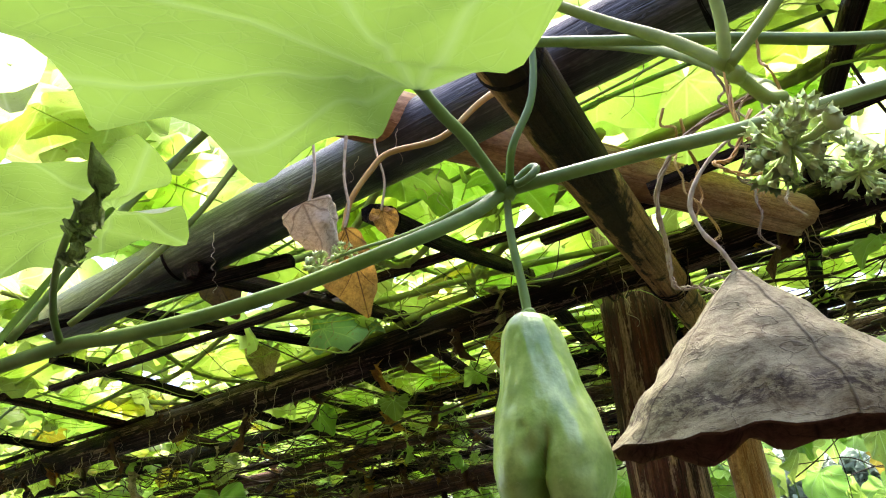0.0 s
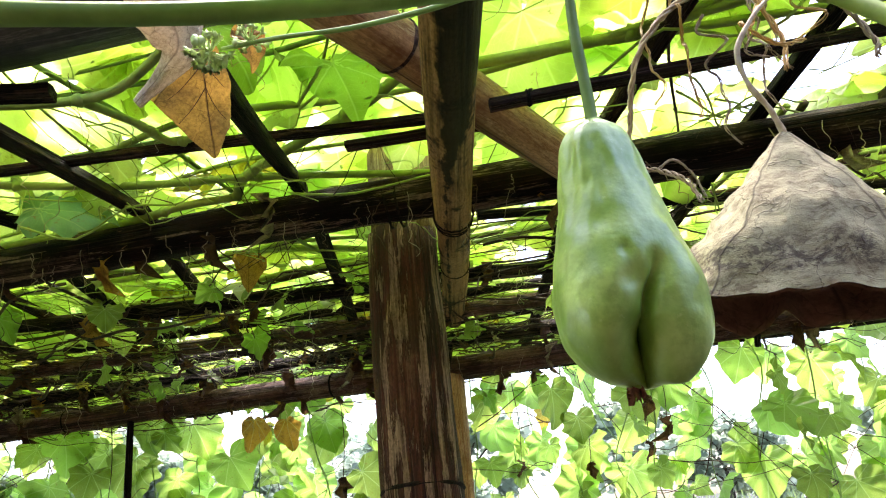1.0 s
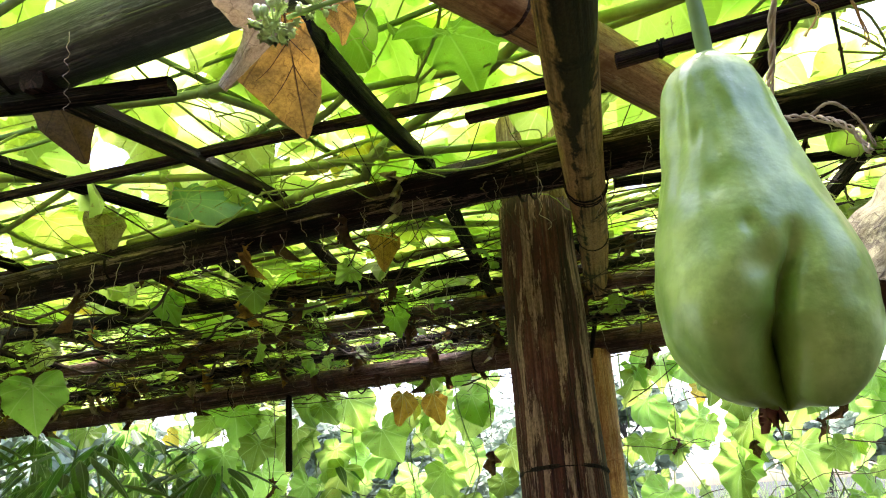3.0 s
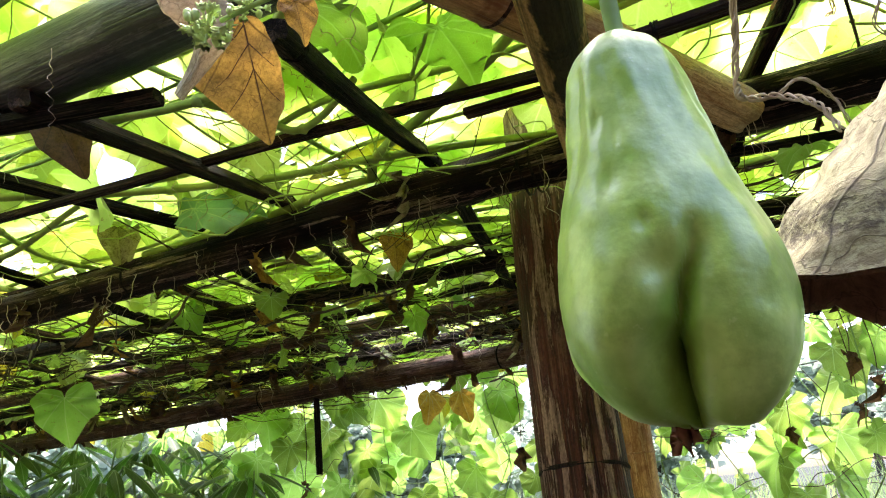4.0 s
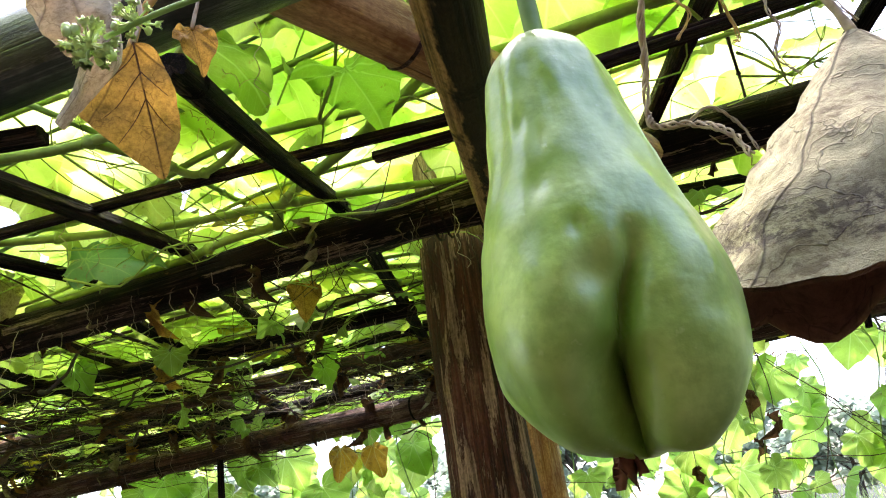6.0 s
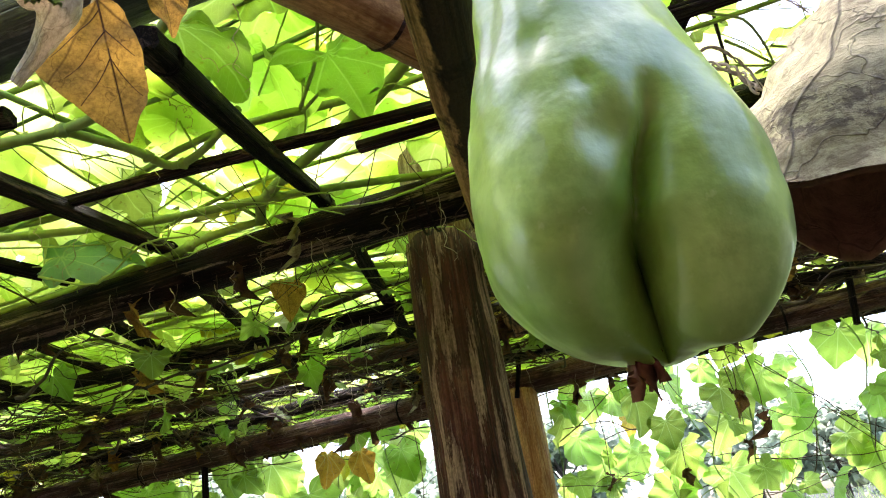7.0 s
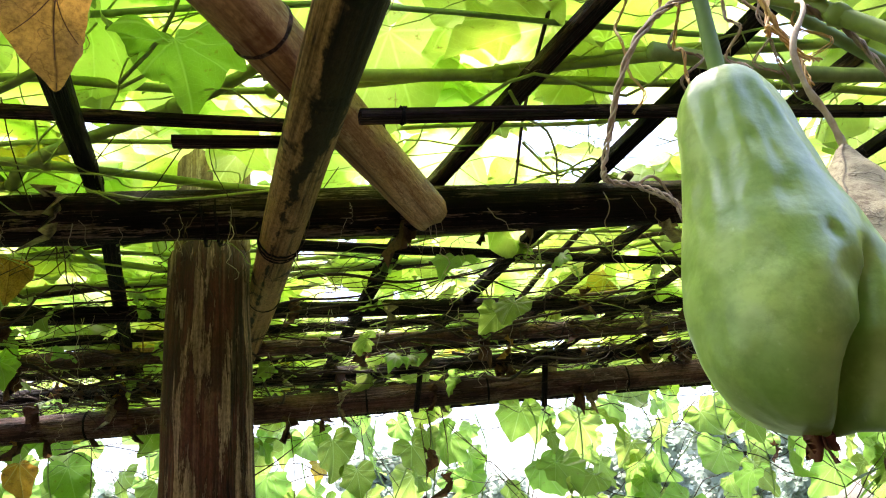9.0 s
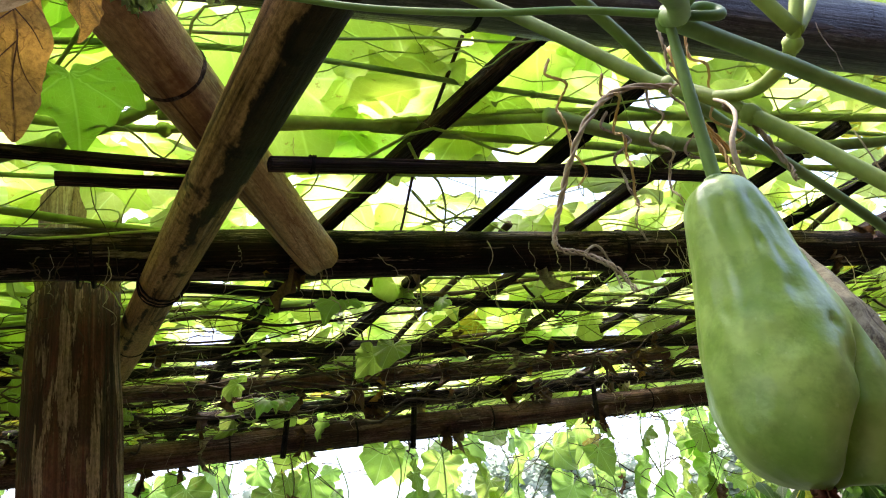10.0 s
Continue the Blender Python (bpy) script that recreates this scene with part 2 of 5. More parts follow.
POST_WOOD = wood_material("weathered_post_bamboo", (0.015, 0.0045, 0.0035), (0.105, 0.027, 0.019), (0.37, 0.22, 0.16), 0.25, 0.7, 150, 0.05, 0.9, 0.1, 0.9, 0.2, 0.510)
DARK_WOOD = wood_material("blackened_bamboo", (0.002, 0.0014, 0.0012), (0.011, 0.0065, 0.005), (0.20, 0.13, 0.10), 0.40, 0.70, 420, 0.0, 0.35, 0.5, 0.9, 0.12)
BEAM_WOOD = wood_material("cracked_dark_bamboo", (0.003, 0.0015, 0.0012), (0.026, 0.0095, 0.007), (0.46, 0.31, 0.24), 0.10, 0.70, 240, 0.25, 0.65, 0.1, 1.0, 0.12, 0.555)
GREY_WOOD = wood_material("grey_bamboo", (0.003, 0.003, 0.003), (0.050, 0.046, 0.045), (0.46, 0.44, 0.43), 0.35, 0.34, 300, 0.3, 0.15, 0.1, 0.4, 0.8)
TAN_WOOD = wood_material("tan_bamboo", (0.24, 0.085, 0.04), (0.72, 0.40, 0.20), (0.86, 0.60, 0.38), 0.15, 0.5, 120, 0.1, 0.35, 0.1, 0.4, 0.2, 0.53, (0.53, 0.60))
HEAD_WOOD = wood_material("fibrous_post_head", (0.10, 0.06, 0.03), (0.36, 0.25, 0.13), (0.62, 0.50, 0.32), 0.4, 0.8, 160, -0.2, 0.3, 0.1, 0.8, 0.15)
YELLOW_WOOD = wood_material("yellowed_bamboo", (0.012, 0.006, 0.004), (0.50, 0.27, 0.115), (0.70, 0.47, 0.25), 0.25, 0.6, 150, 0.35, 0.0, 0.1, 0.5, 0.1, 0.56, (0.55, 0.61), (0.025, 0.55, 0.26, 0.60))
RED_WOOD = wood_material("reddish_pole", (0.030, 0.014, 0.011), (0.27, 0.135, 0.10), (0.58, 0.41, 0.33), 0.3, 0.65, 240, 0.15, 0.5)
NODE_WOOD = wood_material("bamboo_node", (0.004, 0.003, 0.003), (0.014, 0.007, 0.006), (0.10, 0.06, 0.045), 0.2, 0.8, 200)
LATH_WOOD = wood_material("split_bamboo_lath", (0.006, 0.0025, 0.0025), (0.034, 0.012, 0.011), (0.28, 0.15, 0.13), 0.4, 0.65, 420, 0.0, 0.4, 0.5, 0.9, 0.15)
LEAF = leaf_material("chayote_leaf", (0.14, 0.20, 0.06), (0.76, 0.92, 0.29), 0.74, 0.04, rand=0.55, ribs_show=0.85)
LEAF_HANG = leaf_material("chayote_leaf_hanging", (0.11, 0.17, 0.05), (0.42, 0.64, 0.11), 0.62, 0.06, rand=0.8)
LEAF_OLD = leaf_material("chayote_leaf_yellowing", (0.24, 0.22, 0.04), (0.72, 0.58, 0.06), 0.55, 0.30)
LEAF_BIG = leaf_material("chayote_leaf_near", (0.09, 0.17, 0.035), (0.16, 0.27, 0.04), 0.5, 0.0, vein=(0.10, 0.19, 0.045), rand=0.1, ribs_show=0.12)
# blue-green puts the sky's reflection into this leaf's colour
LEAF_SKY_TINT = leaf_material("sky_tinted_leaf", (0.13, 0.30, 0.17), (0.40, 0.62, 0.16), 0.25, 0.15, rand=0.1)
LEAF_AMBER = leaf_material("amber_leaf", (0.32, 0.19, 0.04), (0.80, 0.46, 0.06), 0.5, 0.35, rand=0.2)
STEM = stem_material("green_stem", (0.12, 0.22, 0.045), (0.27, 0.40, 0.11), 0.55)
STEM_OLD = stem_material("old_vine_stem", (0.20, 0.29, 0.045), (0.41, 0.50, 0.12), 0.65)
STEM_DEAD = stem_material("dead_vine_stem", (0.022, 0.012, 0.008), (0.11, 0.065, 0.04), 0.85)
TENDRIL = stem_material("dry_tendril", (0.22, 0.14, 0.085), (0.58, 0.47, 0.35), 0.8)
STRAW = stem_material("withered_stalk", (0.24, 0.16, 0.09), (0.66, 0.55, 0.40), 0.85, 0.6, 160)
ORANGE = stem_material("yellowing_stalk", (0.45, 0.24, 0.06), (0.55, 0.42, 0.14), 0.6)
BUD = stem_material("flower_bud", (0.46, 0.62, 0.17), (0.66, 0.78, 0.34), 0.6, 0.5, 200)
DRY_GREY = dry_leaf_material("grey_dry_leaf", (0.44, 0.385, 0.22), (0.20, 0.155, 0.08), (0.05, 0.032, 0.025), 0.08, mould=(0.84, 0.96), rib_width=0.008)
# inner-sheet colour, darkened to stand in for shade inside the folded leaf
DRY_INNER_SHADE = dry_leaf_material("dry_leaf_inner_shade", (0.15, 0.075, 0.05), (0.07, 0.032, 0.022), (0.03, 0.015, 0.012), 0.2, (0.40, 0.22, 0.12))
SHRUNK = dry_leaf_material("shrunk_young_leaf", (0.36, 0.43, 0.23), (0.17, 0.20, 0.09), (0.09, 0.09, 0.05), 0.4, (0.40, 0.50, 0.20))
DRY_PALE = dry_leaf_material("pale_dry_leaf", (0.60, 0.54, 0.43), (0.34, 0.28, 0.21), (0.12, 0.08, 0.055), 0.2, (0.5, 0.36, 0.2))
DRY_BROWN = dry_leaf_material("brown_dry_leaf", (0.36, 0.18, 0.05), (0.15, 0.065, 0.018), (0.06, 0.025, 0.01), 0.55, (0.78, 0.44, 0.09))
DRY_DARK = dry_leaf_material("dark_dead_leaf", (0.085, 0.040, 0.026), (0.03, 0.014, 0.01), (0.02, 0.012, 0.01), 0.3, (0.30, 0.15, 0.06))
SKIN = fruit_material()


# ---- builders ----
def part(name, bm, material, parent=None, label="", smooth=True, m=None):
    me = bpy.data.meshes.new(name)
    bm.to_mesh(me)
    bm.free()
    me.materials.append(material)
    if smooth:
        me.polygons.foreach_set("use_smooth", [True] * len(me.polygons))
    ob = new(name, me)
    if m is not None:
        ob.matrix_basis = m
    if parent is not None:
        ob.parent = parent
    if label:
        ob["label"] = label
    return ob


def raw_mesh(name, verts, faces, material, uvs=None):
    me = bpy.data.meshes.new(name)
    me.from_pydata(verts, [], faces)
    me.materials.append(material)
    me.polygons.foreach_set("use_smooth", [True] * len(me.polygons))
    if uvs is not None:
        layer = me.uv_layers.new(name="uv")
        idx = np.empty(len(me.loops), dtype=np.int32)
        me.loops.foreach_get("vertex_index", idx)
        layer.data.foreach_set("uv", np.asarray(uvs, dtype=np.float32)[idx].ravel())
    return me


def along(a, b):
    """The pose with its origin at a and its z axis towards b."""
    d = Vector(b) - Vector(a)
    return Matrix.Translation(a) @ d.to_track_quat("Z", "Y").to_matrix().to_4x4(), d.length


def culm_bmesh(length, r0, r1, seed, sides=20, step=0.025, rough=0.04, bow=0.0, ragged=0.0, flat=1.0):
    bm = bmesh.new()
    n = max(4, int(length / step))
    rings = []
    for i in range(n + 1):
        f = i / n
        z = f * length
        r = r0 + (r1 - r0) * f
        cx = bow * math.sin(math.pi * f) + 0.25 * r * noise.noise((seed, z * 1.3, 0.0))
        cy = 0.25 * r * noise.noise((seed, 7.0, z * 1.3))
        ring = []
        for k in range(sides):
            a = 2 * math.pi * k / sides
            rr = r * (1 + rough * noise.noise((math.cos(a) * 1.6 + seed, math.sin(a) * 1.6, z * 9)) + 0.5 * rough * noise.noise((math.cos(a) * 6 + seed, math.sin(a) * 6, z * 3)))
            zz = z
            if ragged and i in (0, n):
                zz += ragged * noise.noise((math.cos(a) * 3, math.sin(a) * 3 + seed, f)) * (1 if i else -1)
            ring.append(bm.verts.new((cx + rr * math.cos(a), cy + flat * rr * math.sin(a), zz)))
        rings.append(ring)
    for a, b in zip(rings, rings[1:]):
        for k in range(sides):
            bm.faces.new((a[k], a[(k + 1) % sides], b[(k + 1) % sides], b[k]))
    # hollow cut ends: a wall and a recessed floor
    for ring, sgn in ((rings[0], 1), (rings[-1], -1)):
        mid = sum((v.co for v in ring), Vector()) / sides
        inner = [bm.verts.new(mid + (v.co - mid) * 0.72) for v in ring]
        deep = [bm.verts.new(mid + (v.co - mid) * 0.66 + Vector((0, 0, sgn * r0 * 0.7))) for v in ring]
        for k in range(sides):
            j = (k + 1) % sides
            bm.faces.new((ring[j], ring[k], inner[k], inner[j]))
            bm.faces.new((inner[j], inner[k], deep[k], deep[j]))
        bm.faces.new(deep)
    bmesh.ops.recalc_face_normals(bm, faces=bm.faces)
    return bm


def node_bmesh(r, seed, height=0.008, proud=0.06, sides=20):
    """The ridge round a bamboo joint."""
    bm = bmesh.new()
    prof = ((-1.0, 0.97), (-0.35, 1.0 + proud * 0.6), (0.0, 1.0 + proud), (0.25, 1.0 + proud * 0.2), (0.5, 1.0 + proud * 0.7), (1.0, 0.97))
    rings = []
    for h, k in prof:
        rings.append([bm.verts.new((r * k * math.cos(2 * math.pi * i / sides), r * k * math.sin(2 * math.pi * i / sides),
                                    h * height + 0.25 * height * noise.noise((i * 0.7, seed, h)))) for i in range(sides)])
    for a, b in zip(rings, rings[1:]):
        for i in range(sides):
            bm.faces.new((a[i], a[(i + 1) % sides], b[(i + 1) % sides], b[i]))
    return bm


def spline(points, per=6):
    """A smooth line through the points."""
    p = [Vector(q) for q in points]
    p = [2 * p[0] - p[1], *p, 2 * p[-1] - p[-2]]
    out = []
    for i in range(1, len(p) - 2):
        for k in range(per):
            t = k / per
            a, b, c, d = p[i - 1], p[i], p[i + 1], p[i + 2]
            out.append(0.5 * (2 * b + (c - a) * t + (2 * a - 5 * b + 4 * c - d) * t * t + (3 * b - a - 3 * c + d) * t ** 3))
    out.append(p[-2])
    return out


def tube(path, r0, r1=None, sides=6, wob=0.0, seed=0.0):
    """Vertices and faces of a tube along a path."""
    r1 = r0 if r1 is None else r1
    verts, faces = [], []
    up = Vector((0.13, 0.21, 0.97)).normalized()
    n = len(path)
    for i, p in enumerate(path):
        d = (path[min(i + 1, n - 1)] - path[max(i - 1, 0)]).normalized()
        side = d.cross(up)
        if side.length < 0.05:
            side = d.cross(Vector((1, 0, 0)))
        side.normalize()
        top = side.cross(d)
        r = r0 + (r1 - r0) * i / max(1, n - 1)
        if wob:
            r *= 1 + wob * noise.noise((i * 0.35, seed, 3.1))
        for k in range(sides):
            a = 2 * math.pi * k / sides
            verts.append(p + side * (r * math.cos(a)) + top * (r * math.sin(a)))
    for i in range(n - 1):
        for k in range(sides):
            j = (k + 1) % sides
            faces.append((i * sides + k, i * sides + j, (i + 1) * sides + j, (i + 1) * sides + k))
    faces.append(tuple(range(sides))[::-1])
    faces.append(tuple(range((n - 1) * sides, n * sides)))
    return verts, faces


def stem(name, points, r0, r1, material, parent=None, sides=7, per=6, wob=0.1, label="", knots=()):
    path = spline(points, per)
    v, f = tube(path, r0, r1, sides, wob, len(points) + r0 * 1000)
    for k in knots:
        v2, f2 = ball(path[min(len(path) - 1, int(k * (len(path) - 1)))], r0 * 1.38, 0.3, k * 10, 8)
        f += [tuple(i + len(v) for i in q) for q in f2]
        v += v2
    ob = new(name, raw_mesh(name, [tuple(p) for p in v], f, material))
    if parent is not None:
        ob.parent = parent
    if label:
        ob["label"] = label
    return ob


def ball(c, r, lump=0.2, seed=0.0, n=8, stretch=(1, 1, 1)):
    """Vertices and faces of a small lumpy knob."""
    verts, faces = [], []
    rows = n // 2 + 1
    for i in range(rows + 1):
        th = math.pi * i / rows
        for k in range(n):
            ph = 2 * math.pi * k / n
            d = Vector((math.sin(th) * math.cos(ph), math.sin(th) * math.sin(ph), math.cos(th)))
            rr = r * (1 + lump * noise.noise(d * 2.0 + Vector((seed, 0, 0))))
            verts.append(Vector(c) + Vector((d.x * stretch[0], d.y * stretch[1], d.z * stretch[2])) * rr)
    for i in range(rows):
        for k in range(n):
            j = (k + 1) % n
            faces.append((i * n + k, i * n + j, (i + 1) * n + j, (i + 1) * n + k))
    return verts, faces


HALF = [(0.0, 0.0), (0.06, -0.14), (0.24, -0.23), (0.44, -0.18), (0.58, -0.01), (0.54, 0.17), (0.56, 0.36), (0.43, 0.48), (0.30, 0.64), (0.15, 0.81)]


SMOOTH = [(0.0, 0.0), (0.10, -0.06), (0.25, -0.02), (0.38, 0.10), (0.43, 0.25), (0.39, 0.42), (0.30, 0.58), (0.19, 0.74), (0.08, 0.88)]


def leaf_data(seed, size=1.0, curl=0.25, fold=0.15, base=HALF, wave=0.04, fine=False):
    """A five-angled, heart-based leaf: stalk at the origin, tip towards +y, upper side +z."""
    rg = random.Random(seed)
    half = [(x * (1 + rg.uniform(-0.08, 0.08)), y + rg.uniform(-0.03, 0.03)) for x, y in base]
    half[0] = (0.0, 0.0)
    other = [(-x * (1 + rg.uniform(-0.12, 0.12)), y + rg.uniform(-0.04, 0.04)) for x, y in base[1:]]
    outline = half + [(0.0, 0.95)] + other[::-1]
    if fine:
        ring = spline([(x, y, 0) for x, y in outline + outline[:1]], int(fine) if fine > 1 else 4)[:-1]
        outline = [(p.x, p.y) for p in ring]
    levels = {1: (0.25, 0.5, 0.75, 1.0), 3: (0.4, 0.75, 1.0)}.get(int(fine), (0.5, 1.0))
    c = (0.0, 0.12)
    pts = [c]
    for lv in levels:
        pts += [(c[0] + (x - c[0]) * lv, c[1] + (y - c[1]) * lv) for x, y in outline]
    verts, uvs = [], []
    tx, ty = rg.uniform(0.6, 1.4), rg.uniform(0, 6)
    for x, y in pts:
        r2 = x * x + (y - 0.3) ** 2
        z = fold * abs(x) - curl * r2 * tx - 0.18 * curl * y * y
        z += wave * r2 * 4 * math.sin(9 * math.atan2(x, y - 0.2) + ty) + 0.03 * noise.noise((x * 5 + seed, y * 5, ty))
        verts.append((x * size, y * size, z * size))
        uvs.append((x, y))
    n = len(outline)
    faces = [(0, 1 + k, 1 + (k + 1) % n) for k in range(n)]
    for lv in range(len(levels) - 1):
        a, b = 1 + lv * n, 1 + (lv + 1) * n
        for k in range(n):
            j = (k + 1) % n
            faces += [(a + k, b + k, b + j), (a + k, b + j, a + j)]
    faces = [f[::-1] for f in faces]
    return verts, faces, uvs


def leaf_mesh(name, seed, material, **kw):
    v, f, uv = leaf_data(seed, **kw)
    return raw_mesh(name, v, f, material, uv)


LEAVES = [leaf_mesh("leaf", 20 + i, LEAF, fine=3, curl=0.15 + 0.1 * (i % 4), fold=0.05 + 0.08 * (i % 3)) for i in range(10)]
LEAVES_HANG = [leaf_mesh("leaf", 40 + i, LEAF_HANG, fine=3, curl=0.15 + 0.12 * (i % 5), fold=0.05 + 0.14 * (i % 3), wave=0.05) for i in range(10)]
LEAVES_OLD = [leaf_mesh("old_leaf", 60 + i, LEAF_OLD, curl=0.4, fold=0.25, wave=0.07) for i in range(3)]


def put_leaf(mesh, at, toward, up, size, parent, name="leaf"):
    """A leaf blade with its stalk end at a place, its tip towards a direction."""
    y = Vector(toward).normalized()
    z = Vector(up)
    x = y.cross(z).normalized()
    z = x.cross(y)
    m = Matrix((x, y, z)).transposed().to_4x4()
    ob = new(name, mesh)
    ob.matrix_basis = Matrix.Translation(at) @ m @ Matrix.Diagonal((size, size, size, 1))
    ob.parent = parent
    return ob


def empty(name, at=(0, 0, 0)):
    ob = new(name)
    ob.location = at
    ob.empty_display_size = 0.05
    return ob


def bamboo(name, a, b, r0, r1, material, label, seed, joints=(), category="bamboo pole", group="", sides=20, bow=0.0, ragged=0.004, rough=0.05, node_mat=None, flat=1.0, proud=0.06):
    """A round pole with its joints as parts."""
    m, length = along(a, b)
    root = new(name)
    root.matrix_basis = m
    culm = part("culm", culm_bmesh(length, r0, r1, seed, sides, 0.025, rough, bow, ragged, flat), material, root)
    for j in joints:
        r = r0 + (r1 - r0) * j
        nb = part("joint_ring", node_bmesh(r, seed + j, 0.0025 + 0.022 * r, proud, sides), node_mat or NODE_WOOD, culm)
        z = j * length
        nb.location = (bow * math.sin(math.pi * j) + 0.25 * r * noise.noise((seed, z * 1.3, 0.0)), 0.25 * r * noise.noise((seed, 7.0, z * 1.3)), z)
    return tagged(root, label, category, group)


# ---- the ground and the far field ----
def ground():
    m = Nodes("meadow_ground")
    co = m.coords((1, 1, 1))
    f = m.math("ADD", m.math("MULTIPLY", m.noise(co, 0.6, 5), 0.5), m.math("MULTIPLY", m.noise(co, 14.0, 4), 0.5))
    m.link(m.ramp(f, (0.35, (0.010, 0.008, 0.005)), (0.5, (0.022, 0.024, 0.010)), (0.65, (0.035, 0.05, 0.018))), m.bsdf.inputs["Base Color"])
    m.bsdf.inputs["Roughness"].default_value = 0.9
    m.bump(f, 0.8, 0.05)
    bm = bmesh.new()
    n = 40
    grid = []
    for i in range(n + 1):
        row = []
        for j in range(n + 1):
            u, v = (2 * i / n - 1), (2 * j / n - 1)
            x, y = 400 * u * abs(u) ** 1.5, 400 * v * abs(v) ** 1.5
            d = math.hypot(x, y)
            row.append(bm.verts.new((x, y, 0.05 * noise.noise((x * 0.5, y * 0.5, 0)) * min(1, d / 2) + 0.8 * noise.noise((x * 0.02, y * 0.02, 4)) * min(1, d / 60))))
        grid.append(row)
    for i in range(n):
        for j in range(n):
            bm.faces.new((grid[i][j], grid[i + 1][j], grid[i + 1][j + 1], grid[i][j + 1]))
    tagged(part("ground", bm, m.mat), "grassy uneven garden ground under the trellis", "ground", kind="structure")


ground()


def wall(name, a, b, height, label):
    """An added light-blocking wall of plain weathered boards: upright planks side by side."""
    a, b = Vector(a), Vector(b)
    d = (b - a)
    n = int(d.length / 0.16)
    root = empty(name, a)
    bm = bmesh.new()
    bmesh.ops.create_cube(bm, size=1.0)
    bmesh.ops.bevel(bm, geom=list(bm.edges), offset=0.03, segments=1, affect="EDGES")
    me = bpy.data.meshes.new("plank")
    bm.to_mesh(me)
    bm.free()
    me.materials.append(POST_WOOD)
    turn = Matrix.Rotation(math.atan2(d.y, d.x), 4, "Z")
    for i in range(n):
        p = d * ((i + 0.5) / n)
        h = height * (1 + 0.03 * noise.noise((i * 0.9, 1, 2)))
        ob = new("plank", me)
        ob.matrix_basis = Matrix.Translation(p + Vector((0, 0, h / 2 - 0.02))) @ turn @ Matrix.Diagonal((0.157, 0.025, h, 1))
        ob.parent = root
    tagged(root, label, "wall", kind="structure")


# unseen walls, added to block low sky light and darken undersides
wall("block_wall_back", (-5.2, 0.6, 0), (2.6, -3.2, 0), 3.0, "unseen board wall added behind the trellis to block sky light")
wall("block_wall_side", (2.65, -3.15, 0), (4.0, -0.6, 0), 3.0, "unseen board wall added beside the trellis to block sky light")

# ---- the trellis ----
AX = Vector((0.90, -0.436, 0)).normalized()      # along the beams


def wire_tie(at, axis, r, parent, seed):
    """A few turns of thin wire round a pole."""
    z = Vector(axis).normalized()
    x = z.orthogonal().normalized()
    y = z.cross(x)
    pts = []
    for i in range(46):
        a = i * 2 * math.pi / 15
        pts.append(Vector(at) + (x * math.cos(a) + y * math.sin(a)) * (r + 0.0015 * noise.noise((i * 0.5, seed, 0))) + z * (0.006 * noise.noise((i * 0.2, 5, seed)) + 0.0012 * (i / 15 - 1.5)))
    v, f = tube(pts, 0.0009, 0.0009, 5)
    ob = new("wire_tie", raw_mesh("wire_tie", [tuple(p) for p in v], f, NODE_WOOD))
    ob.parent = parent
    ob.matrix_parent_inverse = parent.matrix_basis.inverted()
    return ob


bamboo("bamboo_beam", (-0.585, 0.572, 1.97), (1.802, -0.487, 1.97), 0.0315, 0.030, GREY_WOOD,
                   "thick charcoal-grey bamboo beam lying across the cross poles", 3.1, (0.10, 0.33, 0.57, 0.80), "beam", "trellis beams", 24)
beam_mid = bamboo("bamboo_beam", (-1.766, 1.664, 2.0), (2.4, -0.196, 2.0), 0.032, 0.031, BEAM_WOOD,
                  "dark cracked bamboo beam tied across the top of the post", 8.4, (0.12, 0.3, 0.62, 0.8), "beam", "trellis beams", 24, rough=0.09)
bamboo("bamboo_beam", (-2.6, 3.371, 1.96), (2.9, 0.530, 1.96), 0.037, 0.029, RED_WOOD,
                  "reddish-brown round pole under the far edge of the trellis", 5.7, (0.2, 0.36, 0.5, 0.545, 0.61, 0.66, 0.72, 0.8), "beam", "trellis beams", 20)
wire_tie((0.135, 0.815, 2.0), AX, 0.034, beam_mid, 1.0)
wire_tie((0.15, 0.808, 2.0), AX, 0.034, beam_mid, 2.0)

post_dir = Vector((0.035, 0.157, 1.0)).normalized()
post_at = Vector((0.1765, 0.939, 1.9))


def on_post(z):
    return post_at + post_dir * ((z - 1.9) / post_dir.z)


post = bamboo("bamboo_post", on_post(-0.05), on_post(2.005), 0.060, 0.0555, POST_WOOD,
              "thick weathered bamboo post with streaked peeling brown skin", 2.2, (0.38, 0.60, 0.808), "post", "trellis posts", 32, rough=0.05, proud=0.03)
head_m, head_len = along(on_post(2.0), on_post(2.168))
part("post_head", culm_bmesh(head_len, 0.0545, 0.0535, 2.9, 32, 0.02, 0.07, 0.0, 0.010), HEAD_WOOD, post, "pale fibrous cut head of the post", m=post.matrix_basis.inverted() @ head_m)
bamboo("bamboo_post", (0.43, 1.795, -0.05), (0.445, 1.797, 1.935), 0.050, 0.045, TAN_WOOD,
                "tan bamboo post standing under the far pole", 6.2, (0.4, 0.6, 0.86), "post", "trellis posts", 24, node_mat=TAN_WOOD)
brace = bamboo("bamboo_pole", (0.0187, 0.01, 1.885), (0.4253, 1.59, 2.046), 0.0225, 0.027, YELLOW_WOOD,
               "yellowed mouldy bamboo pole running under the beams past the post", 4.9, (0.10, 0.487, 0.66), "bamboo pole", "", 28, rough=0.04)
